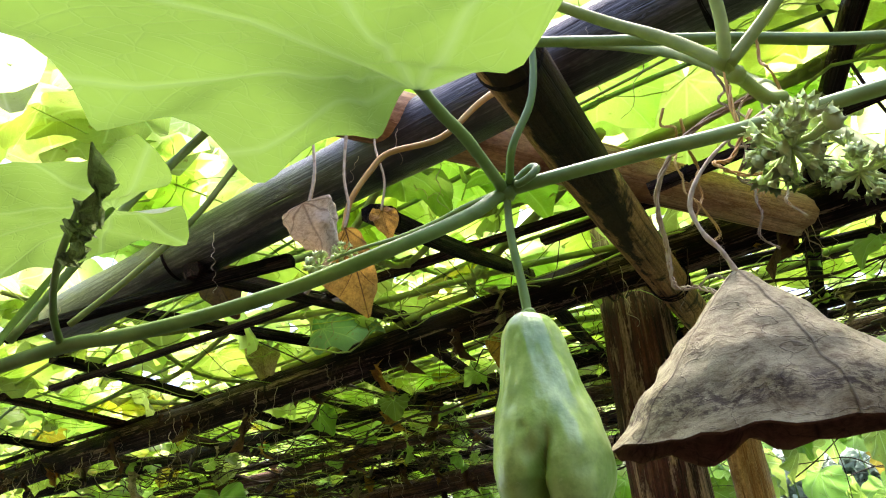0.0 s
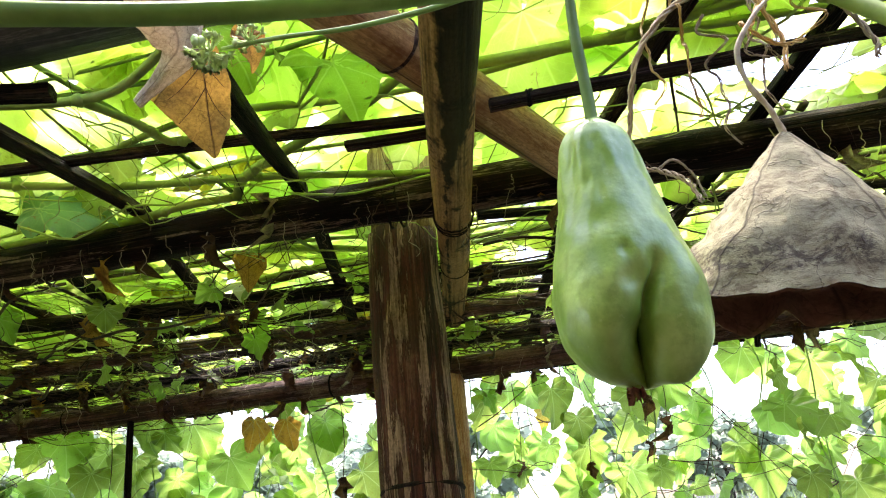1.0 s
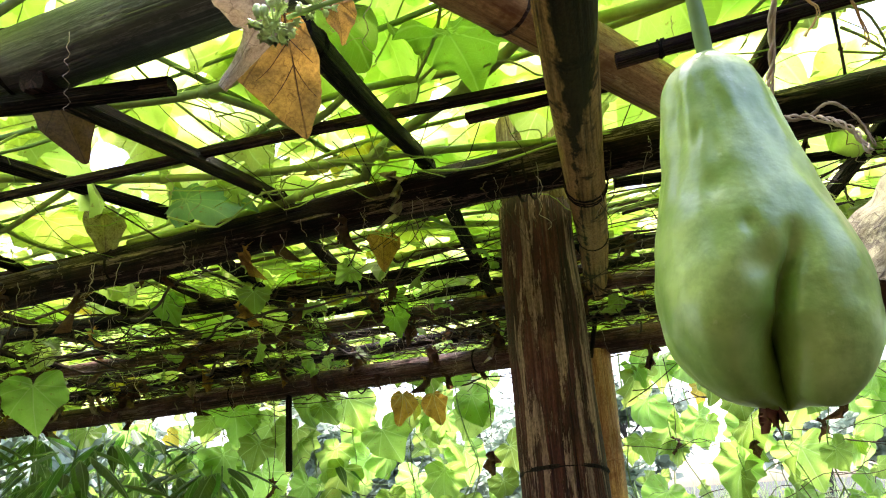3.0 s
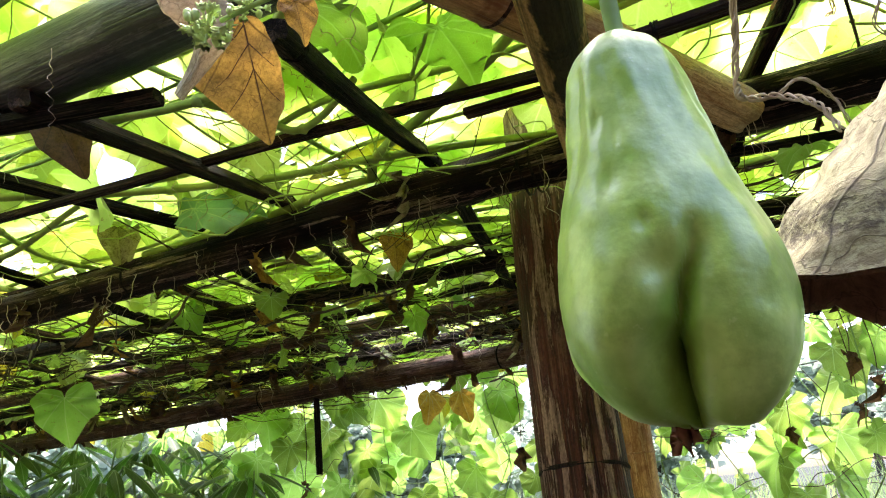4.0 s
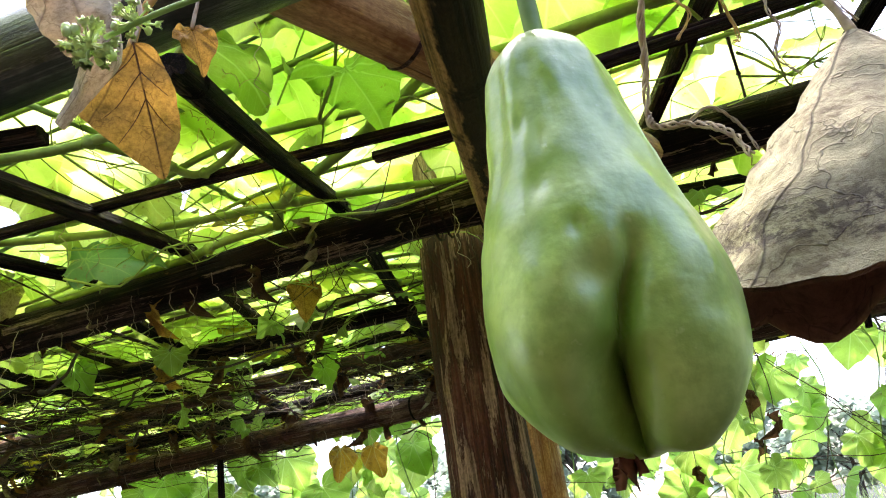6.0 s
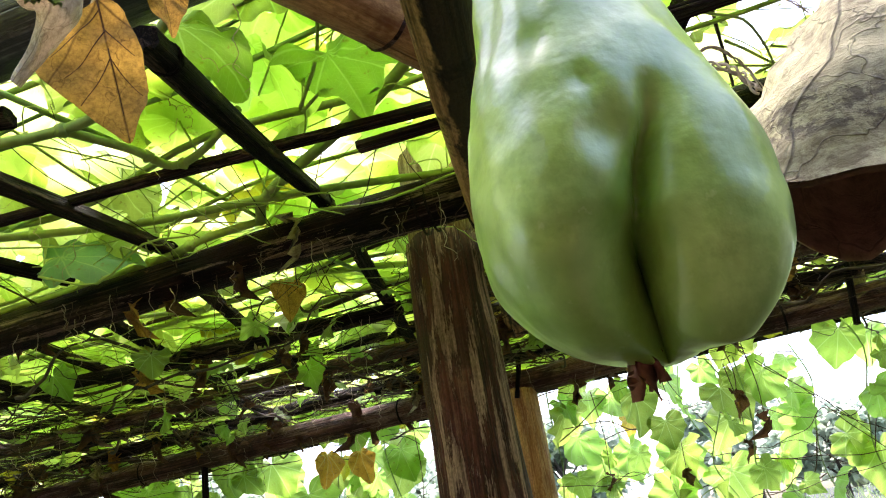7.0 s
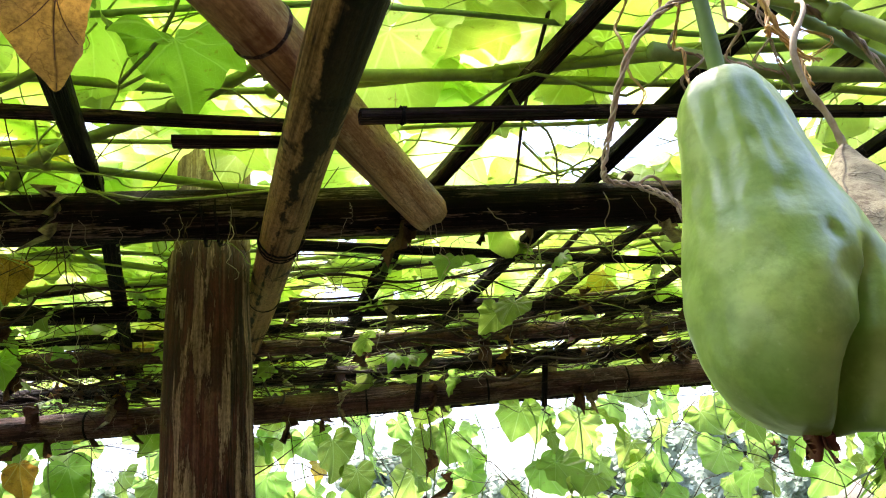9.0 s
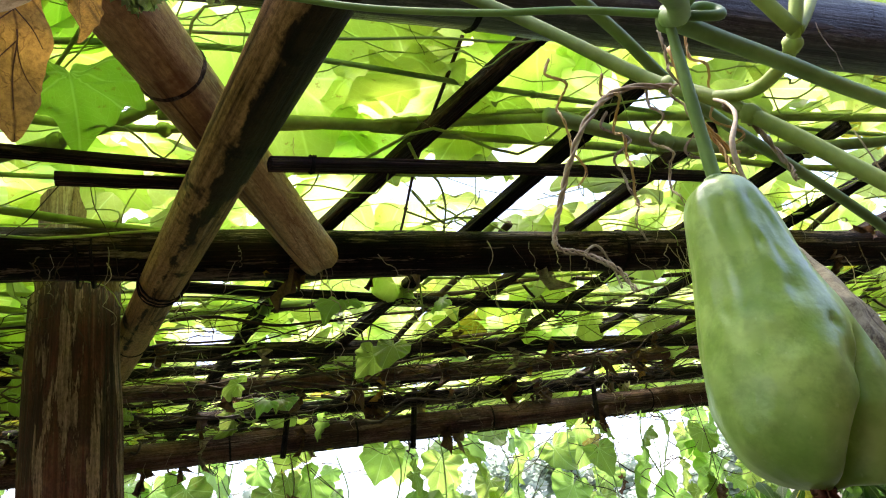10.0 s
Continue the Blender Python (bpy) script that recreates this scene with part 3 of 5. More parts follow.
wire_tie((0.209, 0.75, 1.960), (0.27, 0.96, 0.10), 0.0275, brace, 3.0)
wire_tie((0.213, 0.765, 1.962), (0.27, 0.96, 0.10), 0.0275, brace, 4.0)
bamboo("bamboo_pole", (0.370, 0.668, 1.985), (-0.20, 0.193, 1.985), 0.0262, 0.0268, TAN_WOOD,
                  "short pale tan bamboo offcut lying over the beams", 9.3, (0.51,), "bamboo pole", "", 28, rough=0.03, ragged=0.012, node_mat=RED_WOOD)

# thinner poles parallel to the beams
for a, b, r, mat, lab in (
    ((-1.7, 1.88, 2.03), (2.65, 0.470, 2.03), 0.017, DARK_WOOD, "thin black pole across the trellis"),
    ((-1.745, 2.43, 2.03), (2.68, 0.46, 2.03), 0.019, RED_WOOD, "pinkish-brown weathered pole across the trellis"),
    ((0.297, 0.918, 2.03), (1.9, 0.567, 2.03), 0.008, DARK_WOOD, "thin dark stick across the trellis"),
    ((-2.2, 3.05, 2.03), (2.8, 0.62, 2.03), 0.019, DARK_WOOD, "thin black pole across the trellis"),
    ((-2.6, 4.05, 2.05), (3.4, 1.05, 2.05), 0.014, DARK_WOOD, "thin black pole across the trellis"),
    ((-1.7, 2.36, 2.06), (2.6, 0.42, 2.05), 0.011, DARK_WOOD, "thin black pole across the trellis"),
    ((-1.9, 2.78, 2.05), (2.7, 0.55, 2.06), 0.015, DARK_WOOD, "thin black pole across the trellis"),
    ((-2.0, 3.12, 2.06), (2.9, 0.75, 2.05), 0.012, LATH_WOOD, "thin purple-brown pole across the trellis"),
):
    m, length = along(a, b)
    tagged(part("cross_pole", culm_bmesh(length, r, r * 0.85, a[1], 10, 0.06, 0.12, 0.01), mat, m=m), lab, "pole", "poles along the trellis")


def lath_bmesh(length, w, h, seed):
    """A split-bamboo strip: flat, slightly bowed, frayed."""
    bm = bmesh.new()
    n = max(6, int(length / 0.05))
    rings = []
    for i in range(n + 1):
        z = length * i / n
        cx, cy = 0.006 * noise.noise((z * 2, seed, 0)), 0.006 * noise.noise((z * 2, seed, 5))
        ww = w * (1 + 0.12 * noise.noise((z * 6, seed, 2)))
        hh = h * (1 + 0.12 * noise.noise((z * 5, seed, 8)))
        # frayed fibres along the split underside
        fray = [(ww * (-0.85 + 0.19 * q), -hh * (0.95 + 0.45 * noise.noise((q * 1.7, seed, z * 0.6)) + 0.25 * noise.noise((q * 5.1, seed, z * 4)))) for q in range(10)]
        ring = [(-ww, -hh * 0.6), *fray, (ww, -hh * 0.6), (ww * 0.9, hh * 0.7), (0, hh), (-ww * 0.9, hh * 0.7)]
        rings.append([bm.verts.new((cx + x, cy + y, z)) for x, y in ring])
    k = len(rings[0])
    for a, b in zip(rings, rings[1:]):
        for i in range(k):
            bm.faces.new((a[i], a[(i + 1) % k], b[(i + 1) % k], b[i]))
    bm.faces.new(rings[0][::-1])
    bm.faces.new(rings[-1])
    bmesh.ops.recalc_face_normals(bm, faces=bm.faces)
    return bm


def lath(name, a, b, w, h, mat, label, group, seed):
    m, length = along(a, b)
    ob = part(name, lath_bmesh(length, w, h, seed), mat, m=m, smooth=False)
    if length > 0.5:
        wire_tie(Vector(a).lerp(Vector(b), 0.06), Vector(b) - Vector(a), max(w, h) * 1.08, ob, seed)
        wire_tie(Vector(a).lerp(Vector(b), 0.93), Vector(b) - Vector(a), max(w, h) * 1.08, ob, seed + 0.5)
    return tagged(ob, label, "lath", group)


lath("bamboo_lath", (-0.85, 0.893, 2.0), (0.247, 0.542, 2.0), 0.0075, 0.005, LATH_WOOD, "long purple-brown split bamboo lath", "laths along the trellis", 1.0)
lath("bamboo_lath", (0.166, 0.440, 1.934), (0.775, 0.295, 2.008), 0.0070, 0.005, LATH_WOOD, "long purple-brown split bamboo lath", "laths along the trellis", 6.0)
lath("bamboo_lath", (0.053, 0.628, 1.99), (0.215, 0.567, 1.99), 0.008, 0.005, LATH_WOOD, "short broken purple-brown bamboo lath", "laths along the trellis", 2.0)
lath("bamboo_lath", (-0.207, 0.440, 1.928), (-0.60, 0.50, 1.922), 0.009, 0.006, DARK_WOOD, "blackened batten end under the thick beam", "laths along the trellis", 3.0)
lath("bamboo_lath", (-1.5, 1.50, 2.04), (0.1, 0.90, 2.045), 0.007, 0.005, LATH_WOOD, "thin dark split bamboo lath", "laths along the trellis", 4.0)

# cross struts, from the near beam over the middle beam to the far edge
STRUTS = [
    ((-0.320, 0.435, 1.936), (-0.211, 1.010, 2.064), 0.0108),
    ((-0.088, 0.340, 1.907), (0.017, 0.910, 2.070), 0.0108),
    ((-0.62, 0.665, 2.035), (-0.37, 1.01, 2.042), 0.012),
    ((-0.225, 0.98, 2.045), (-0.02, 2.2, 2.05), 0.012),
    ((0.03, 0.90, 2.045), (0.28, 2.1, 2.05), 0.012),
    ((-0.40, 1.06, 2.045), (-0.20, 2.4, 2.05), 0.012),
    ((0.362, 0.24, 2.045), (0.425, 0.86, 2.048), 0.0112),
    ((0.445, 0.86, 2.045), (0.835, 2.294, 2.045), 0.0125),
    ((0.528, 0.26, 2.045), (0.926, 2.008, 2.045), 0.0112),
    ((0.70, 0.27, 2.045), (1.07, 1.77, 2.045), 0.0108),
    ((0.88, 0.17, 2.05), (1.30, 1.70, 2.05), 0.0108),
    ((1.06, 0.07, 2.05), (1.50, 1.60, 2.05), 0.0108),
    ((1.25, -0.02, 2.05), (1.72, 1.50, 2.05), 0.012),
    ((1.45, -0.1, 2.05), (1.95, 1.40, 2.05), 0.012),
    ((-0.82, 0.85, 2.04), (-0.45, 2.5, 2.05), 0.012),
    ((-1.05, 1.00, 2.04), (-0.70, 2.7, 2.05), 0.012),
    ((-1.30, 1.18, 2.04), (-0.95, 2.8, 2.05), 0.012),
    ((0.25, 1.15, 2.05), (0.50, 2.2, 2.05), 0.011),
    ((-0.55, 1.2, 2.05), (-0.27, 2.4, 2.05), 0.011),
]
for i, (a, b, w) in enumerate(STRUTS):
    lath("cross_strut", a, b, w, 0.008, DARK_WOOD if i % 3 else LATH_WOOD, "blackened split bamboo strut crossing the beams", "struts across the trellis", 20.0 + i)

# a stick hanging from the far beam
lath("hanging_stick", (-0.425, 2.235, 2.00), (-0.42, 2.215, 1.70), 0.010, 0.006, DARK_WOOD, "short black stick hanging from the far pole", "", 51.0)
for k, (x, dz) in enumerate(((0.86, 0.05), (1.15, 0.065), (1.62, 0.05), (0.45, 0.05))):
    p = Vector((-2.6, 3.371, 1.96)).lerp(Vector((2.9, 0.530, 1.96)), (x + 2.6) / 5.5)
    lath("hanging_stick", p + Vector((0.015, -0.035, 0.09)), p + Vector((-0.02, -0.038, -dz)), 0.006, 0.006, DARK_WOOD, "dark peg end sticking down past the far pole", "", 60.0 + k)

# ---- the fruit ----
def chayote():
    """A pear-shaped fruit with shallow furrows and one deep cleft at its blossom end."""
    root = empty("chayote_fruit", (0.0520, 0.0510, 1.680))
    root.scale = (0.90, 0.90, 0.905)
    prof = [(0.0, 0.0), (0.004, 0.0038), (0.02, 0.0082), (0.05, 0.0122), (0.10, 0.0152), (0.17, 0.0172), (0.25, 0.0187), (0.35, 0.0207), (0.45, 0.0234), (0.55, 0.0262), (0.65, 0.0284),
            (0.72, 0.0293), (0.78, 0.0286), (0.84, 0.0266), (0.89, 0.0234), (0.93, 0.0192), (0.96, 0.0146), (0.98, 0.0103), (0.993, 0.0058), (1.0, 0.0)]
    length, nu, nv = 0.0870, 144, 104
    bm = bmesh.new()
    rows = []
    cleft = radians(-100)          # faces the camera's side
    fur = [(cleft + radians(60), 0.07, 0.02, 0.40), (cleft - radians(58), 0.075, 0.02, 0.48), (cleft + radians(18), 0.05, 0.02, 0.34), (cleft + radians(140), 0.06, 0.05, 0.95), (cleft - radians(135), 0.06, 0.05, 0.95), (cleft - radians(22), 0.075, 0.02, 0.40)]
    ts, rs = [p[0] for p in prof], [p[1] for p in prof]
    DENTS = ((-0.62, 0.30, 0.10, 0.035, 0.055), (-0.22, 0.585, 0.06, 0.022, 0.05), (-0.40, 0.36, 0.09, 0.05, 0.045), (-0.50, 0.47, 0.13, 0.05, 0.06), (-0.15, 0.24, 0.12, 0.06, 0.04), (0.42, 0.33, 0.14, 0.07, 0.035),
             (-1.0, 0.18, 0.16, 0.06, 0.05), (0.75, 0.52, 0.16, 0.05, 0.03), (-0.85, 0.62, 0.18, 0.05, 0.03), (0.55, 0.74, 0.16, 0.05, 0.03), (1.25, 0.42, 0.2, 0.08, 0.04), (-1.5, 0.36, 0.2, 0.1, 0.04))
    for j in range(nv + 1):
        s = j / nv
        t = 0.5 - 0.5 * math.cos(math.pi * s)
        r0 = float(np.interp(t, ts, rs))
        # soften the profile
        r0 = (r0 + float(np.interp(min(1, t + 0.012), ts, rs)) + float(np.interp(max(0, t - 0.012), ts, rs))) / 3 if 0 < j < nv else 0.0
        row = []
        for i in range(nu):
            a = 2 * math.pi * i / nu
            k = 1.0
            for c, depth, lo, hi in fur:
                da = (a - c + math.pi) % (2 * math.pi) - math.pi
                w = max(0.0, min(1.0, (t - lo) / 0.12)) * max(0.0, min(1.0, (hi - t) / 0.18))
                k -= depth * w * math.exp(-(da / 0.22) ** 2)
            da = (a - cleft + math.pi) % (2 * math.pi) - math.pi
            w = max(0.0, min(1.0, (t - 0.57) / 0.19))
            w = w * w * (3 - 2 * w)
            lobes = max(0.0, min(1.0, (t - 0.45) / 0.35))
            pit = max(0.0, min(1.0, (t - 0.78) / 0.12))
            pit = pit * pit * (3 - 2 * pit)
            # the fold leans: it starts off centre, swings across and ends in a deep pit
            mid = radians(float(np.interp(t, (0.55, 0.66, 0.72, 0.82, 0.91, 0.96, 1.0), (12, 9, 1, -8, -14, -17, -18))))
            bend = da - mid
            k -= 0.085 * math.exp(-((da + 0.20) / 0.15) ** 2 - ((t - 0.685 + 0.10 * (da + 0.20)) / 0.038) ** 2)
            k -= 0.05 * math.exp(-((bend - 0.05) / 0.14) ** 2 - ((t - 0.63) / 0.05) ** 2)
            k -= w * (0.28 * math.exp(-(bend / 0.065) ** 2) + 0.16 * math.exp(-(bend / 0.18) ** 2) + 0.07 * math.exp(-(bend / 0.36) ** 2))
            k -= pit * (0.56 * math.exp(-((bend + 0.06) / 0.21) ** 2) + 0.10 * math.exp(-(bend / 0.34) ** 2))
            k += 0.10 * lobes * math.exp(-((abs(da) - 0.62) / 0.40) ** 2)
            k -= 0.04 * lobes * math.exp(-((abs(da) - math.pi) / 0.6) ** 2)
            # dents on the shoulders
            for ca, ct, wa, wt, dd in DENTS:
                q = (a - cleft - ca + math.pi) % (2 * math.pi) - math.pi
                k -= dd * math.exp(-(q / wa) ** 2 - ((t - ct) / wt) ** 2)
            z = -t * length
            low = max(0.0, min(1.0, (t - 0.66) / 0.26))
            low = low * low * (3 - 2 * low)
            # the fold cuts up into the bottom, the lobes hang below it, one a little lower
            out = min(1.0, r0 / 0.016)
            z += 0.010 * w * math.exp(-(bend / 0.18) ** 2) * max(0.0, (t - 0.78) / 0.22)
            z -= (0.0052 if bend > 0 else 0.0022) * low * out * out * math.exp(-((abs(bend) - 0.75) / 0.60) ** 2)
            lump = 1 + 0.022 * noise.noise((math.cos(a) * 1.7, math.sin(a) * 1.7, t * 5)) + 0.030 * noise.noise((math.cos(a) * 3.0, math.sin(a) * 3.4, t * 9)) + 0.009 * noise.noise((math.cos(a) * 8, math.sin(a) * 8, t * 20))
            r = 0.79 * r0 * k * lump
            lean = 0.002 * (t - 0.2)
            row.append(bm.verts.new((r * math.cos(a) + lean, r * math.sin(a) * 0.93, z + 0.0015 * noise.noise((math.cos(a), math.sin(a), 2)) * (1 - t))))
        rows.append(row)
    for a, b in zip(rows, rows[1:]):
        for i in range(nu):
            bm.faces.new((a[i], b[i], b[(i + 1) % nu], a[(i + 1) % nu]))
    bmesh.ops.remove_doubles(bm, verts=bm.verts, dist=1e-6)
    bmesh.ops.recalc_face_normals(bm, faces=bm.faces)
    part("body", bm, SKIN, root)
    # stalk up to the vine
    st = stem("stalk", [(0.0, 0.0, -0.003), (-0.0005, -0.001, 0.012), (-0.002, -0.003, 0.035), (-0.001, -0.004, 0.058)], 0.0021, 0.0017, STEM, root, 10, label="thin pale green stalk")
    v, f = ball((0, 0, -0.0005), 0.0034, 0.2, 1.0, 10, (1, 1, 0.6))
    cap = new("stalk_base", raw_mesh("stalk_base", [tuple(p) for p in v], f, STEM))
    cap.parent = st
    # withered blossom at the bottom
    bm = bmesh.new()
    for q in range(6):
        # crinkled petals, each a thin double strip that curls on its own
        a0 = 1.05 * q
        prev = None
        for j in range(9):
            t = j / 8
            a = a0 + 0.9 * noise.noise((q * 3.1, t * 2.2, 0))
            out = 0.0007 + 0.0024 * t ** 1.4 * (0.6 + 0.7 * noise.noise((q * 1.7, 0, t * 2)) ** 2)
            half = (0.0008 + 0.0010 * math.sin(math.pi * min(1, t * 1.1))) * (1 + 0.5 * noise.noise((q, t * 6, 3)))
            c = Vector((out * math.cos(a), out * math.sin(a), -0.0098 * t * (0.8 + 0.07 * q % 0.3)))
            side = Vector((-math.sin(a + 1.2 * t), math.cos(a + 1.2 * t), 0.5 * noise.noise((q, t * 5, 9))))
            thick = Vector((math.cos(a), math.sin(a), 0)) * 0.00022
            now = [bm.verts.new(c - side * half + thick), bm.verts.new(c + thick * 4 * noise.noise((q, t * 7, 5))), bm.verts.new(c + side * half + thick), bm.verts.new(c - thick * 2)]
            if prev:
                for k in range(4):
                    bm.faces.new((prev[k], now[k], now[(k + 1) % 4], prev[(k + 1) % 4]))
            prev = now
    bmesh.ops.recalc_face_normals(bm, faces=bm.faces)
    cx = part("withered_blossom", bm, DRY_RED, root, "shrivelled brown blossom remnant")
    cx.location = (-0.0018, 0.0002, -0.0815)
    tagged(root, "light green pear-shaped chayote with a deep cleft", "fruit")


DRY_RED = stem_material("withered_blossom", (0.07, 0.028, 0.018), (0.26, 0.11, 0.07), 0.9, 0.3, 400)
chayote()

# ---- the vine that bears it ----
vine = empty("chayote_vine", (0.05, 0.045, 1.737))


def vine_stem(points, r0, r1, mat=STEM, name="stem", label="", knots=(), per=6, sides=9):
    ob = stem(name, points, r0, r1, mat, None, sides, per, 0.08, label, knots)
    ob.parent = vine
    ob.matrix_parent_inverse = Matrix.Translation(-Vector((0.05, 0.045, 1.737)))
    return ob


vine_stem([(-0.42, 0.05, 1.64), (-0.24, 0.035, 1.672), (-0.138, 0.030, 1.688), (-0.104, 0.030, 1.689), (-0.066, 0.030, 1.692), (-0.032, 0.030, 1.697), (0.009, 0.031, 1.707), (0.036, 0.039, 1.719), (0.051, 0.047, 1.731), (0.072, 0.044, 1.732), (0.105, 0.036, 1.730), (0.15, 0.0255, 1.7272), (0.26, 0.0, 1.727)], 0.0030, 0.0028, STEM, "main_stem", "stout green vine stem", (0.667,))
vine_stem([(0.050, 0.046, 1.732), (0.047, 0.030, 1.732), (0.042, 0.004, 1.731), (0.037, -0.012, 1.731), (0.032, -0.026, 1.734)], 0.0024, 0.0021, STEM, "leaf_stalk")
# a thin shoot climbing from the joint, with a coil at its top
vine_stem([(0.053, 0.044, 1.733), (0.057, 0.032, 1.742), (0.067, 0.030, 1.760), (0.071, 0.030, 1.782), (0.070, 0.030, 1.801), (0.064, 0.028, 1.84)], 0.0017, 0.0014, STEM, "shoot")
# thicker old stems above the fruit
vine_stem([(0.10, 0.24, 1.965), (0.135, 0.197, 1.915), (0.160, 0.157, 1.866), (0.178, 0.114, 1.807), (0.1765, 0.0855, 1.775), (0.181, 0.062, 1.743), (0.188, 0.040, 1.710), (0.198, 0.01, 1.668), (0.216, -0.04, 1.60)], 0.0037, 0.0035, STEM_OLD, "old_stem", "thick yellow-green old stem", (0.43, 0.57))
vine_stem([(0.1765, 0.0855, 1.775), (0.173, 0.072, 1.767), (0.163, 0.060, 1.760), (0.152, 0.045, 1.759), (0.145, 0.037, 1.765), (0.146, 0.030, 1.785), (0.143, 0.018, 1.83)], 0.0030, 0.0026, STEM_OLD, "old_stem", "", (0.6,))
vine_stem([(0.145, 0.037, 1.763), (0.128, 0.045, 1.788), (0.105, 0.055, 1.815), (0.075, 0.06, 1.845)], 0.0030, 0.0026, STEM_OLD, "old_stem")
vine_stem([(0.145, 0.037, 1.763), (0.160, 0.034, 1.777), (0.182, 0.03, 1.800), (0.22, 0.02, 1.84)], 0.0026, 0.0022, STEM_OLD, "old_stem")
vine_stem([(0.05, 0.12, 1.875), (0.092, 0.12, 1.863), (0.179, 0.12, 1.841), (0.249, 0.12, 1.822), (0.4, 0.10, 1.78), (0.60, 0.08, 1.73), (0.80, 0.05, 1.68)], 0.0030, 0.004, STEM, "old_stem")
# knot and young coil on the joint
vine_stem([(0.053, 0.046, 1.731), (0.058, 0.044, 1.7348), (0.0625, 0.041, 1.7362), (0.0645, 0.038, 1.7335), (0.0615, 0.037, 1.7298), (0.057, 0.040, 1.7295), (0.056, 0.044, 1.7322)], 0.0019, 0.0015, STEM, "young_coil", "tight curl of young green shoot")


def fibre_stalk(points, r0, r1, mat, name="withered_stalk", label="", per=6, sides=5):
    """A dried stalk that has split into a few twisted fibres."""
    path = spline(points, per * 2)
    v, f = [], []
    for k in range(3):
        line = []
        for i, p in enumerate(path):
            a = 2.094 * k + 0.55 * i + 1.5 * noise.noise((i * 0.2, k, r0 * 999))
            w = r0 * (0.7 + 0.5 * noise.noise((i * 0.3, k, 2)))
            d = (path[min(i + 1, len(path) - 1)] - path[max(i - 1, 0)]).normalized()
            s = d.orthogonal().normalized()
            line.append(p + (s * math.cos(a) + d.cross(s) * math.sin(a)) * w)
        tv0, tf0 = tube(line, r0 * 0.62, r1 * 0.55, sides, 0.5, k)
        f += [tuple(q + len(v) for q in face) for face in tf0]
        v += tv0
    ob = new(name, raw_mesh(name, [tuple(p) for p in v], f, mat))
    ob.parent = vine
    ob.matrix_parent_inverse = Matrix.Translation(-Vector((0.05, 0.045, 1.737)))
    if label:
        ob["label"] = label
    return ob


# withered stalks beside it
fibre_stalk([(0.178, 0.10, 1.792), (0.140, 0.112, 1.782), (0.121, 0.125, 1.760), (0.122, 0.142, 1.738), (0.122, 0.150, 1.724), (0.1235, 0.151, 1.7175), (0.132, 0.145, 1.714), (0.139, 0.136, 1.705), (0.141, 0.130, 1.692)], 0.0013, 0.0008, STRAW, "withered_stalk", "dry straw-coloured curled stalk")
fibre_stalk([(0.132, 0.145, 1.714), (0.140, 0.142, 1.718), (0.149, 0.143, 1.711), (0.153, 0.143, 1.70)], 0.0006, 0.0004, STRAW, "withered_stalk")
fibre_stalk([(0.160, 0.09, 1.80), (0.157, 0.088, 1.77), (0.162, 0.085, 1.745), (0.155, 0.08, 1.725)], 0.0011, 0.0007, ORANGE, "withered_stalk", "orange-brown drying stalk")
fibre_stalk([(0.165, 0.09, 1.775), (0.150, 0.086, 1.75), (0.140, 0.08, 1.745), (0.152, 0.078, 1.735), (0.168, 0.08, 1.74)], 0.0009, 0.0006, ORANGE, "withered_stalk")
fibre_stalk([(0.17, 0.08, 1.765), (0.185, 0.075, 1.755), (0.19, 0.07, 1.735), (0.187, 0.068, 1.725)], 0.0012, 0.0008, STRAW, "withered_stalk")
for k in range(7):
    g0 = random.Random(900 + k)
    p = Vector((0.150 + g0.uniform(-0.012, 0.03), 0.10 + g0.uniform(-0.03, 0.04), 1.80 + g0.uniform(-0.02, 0.03)))
    pts = []
    for q in range(9):
        pts.append(p + Vector((0.010 * noise.noise((q * 0.8, k, 1)), 0.010 * noise.noise((q * 0.8, k, 5)), -0.009 * q + 0.004 * noise.noise((q * 0.9, k, 8)))))
    fibre_stalk(pts, 0.0007, 0.0004, STRAW if k % 3 else ORANGE, "withered_stalk", per=4, sides=5)
# yellowing stalk and twigs under the near beam
vine_stem([(-0.080, 0.235, 1.835), (-0.074, 0.235, 1.858), (-0.058, 0.235, 1.880), (-0.042, 0.235, 1.893), (-0.002, 0.235, 1.897), (0.031, 0.235, 1.922), (0.06, 0.24, 1.94)], 0.0022, 0.0026, ORANGE, "yellowing_stalk", "yellow-orange drying leaf stalk")
vine_stem([(-0.36, 0.25, 1.80), (-0.265, 0.24, 1.894), (-0.23, 0.24, 1.925), (-0.195, 0.24, 1.955), (-0.14, 0.24, 2.00)], 0.0036, 0.0038, STEM, "old_stem")
vine_stem([(-0.30, 0.24, 1.80), (-0.253, 0.24, 1.831), (-0.204, 0.24, 1.871), (-0.175, 0.24, 1.906), (-0.145, 0.24, 1.942), (-0.11, 0.24, 1.98)], 0.0026, 0.0024, STEM_OLD, "old_stem")
vine_stem([(-0.130, 0.028, 1.690), (-0.122, 0.012, 1.697), (-0.104, -0.01, 1.703), (-0.092, -0.018, 1.720)], 0.0016, 0.0012, STEM, "leaf_stalk")
# stalk of the flower cluster
vine_stem([(0.050, 0.047, 1.732), (0.030, 0.064, 1.737), (0.014, 0.083, 1.743), (-0.010, 0.106, 1.751), (-0.036, 0.124, 1.758), (-0.058, 0.139, 1.762)], 0.0012, 0.0009, STEM, "flower_stalk")


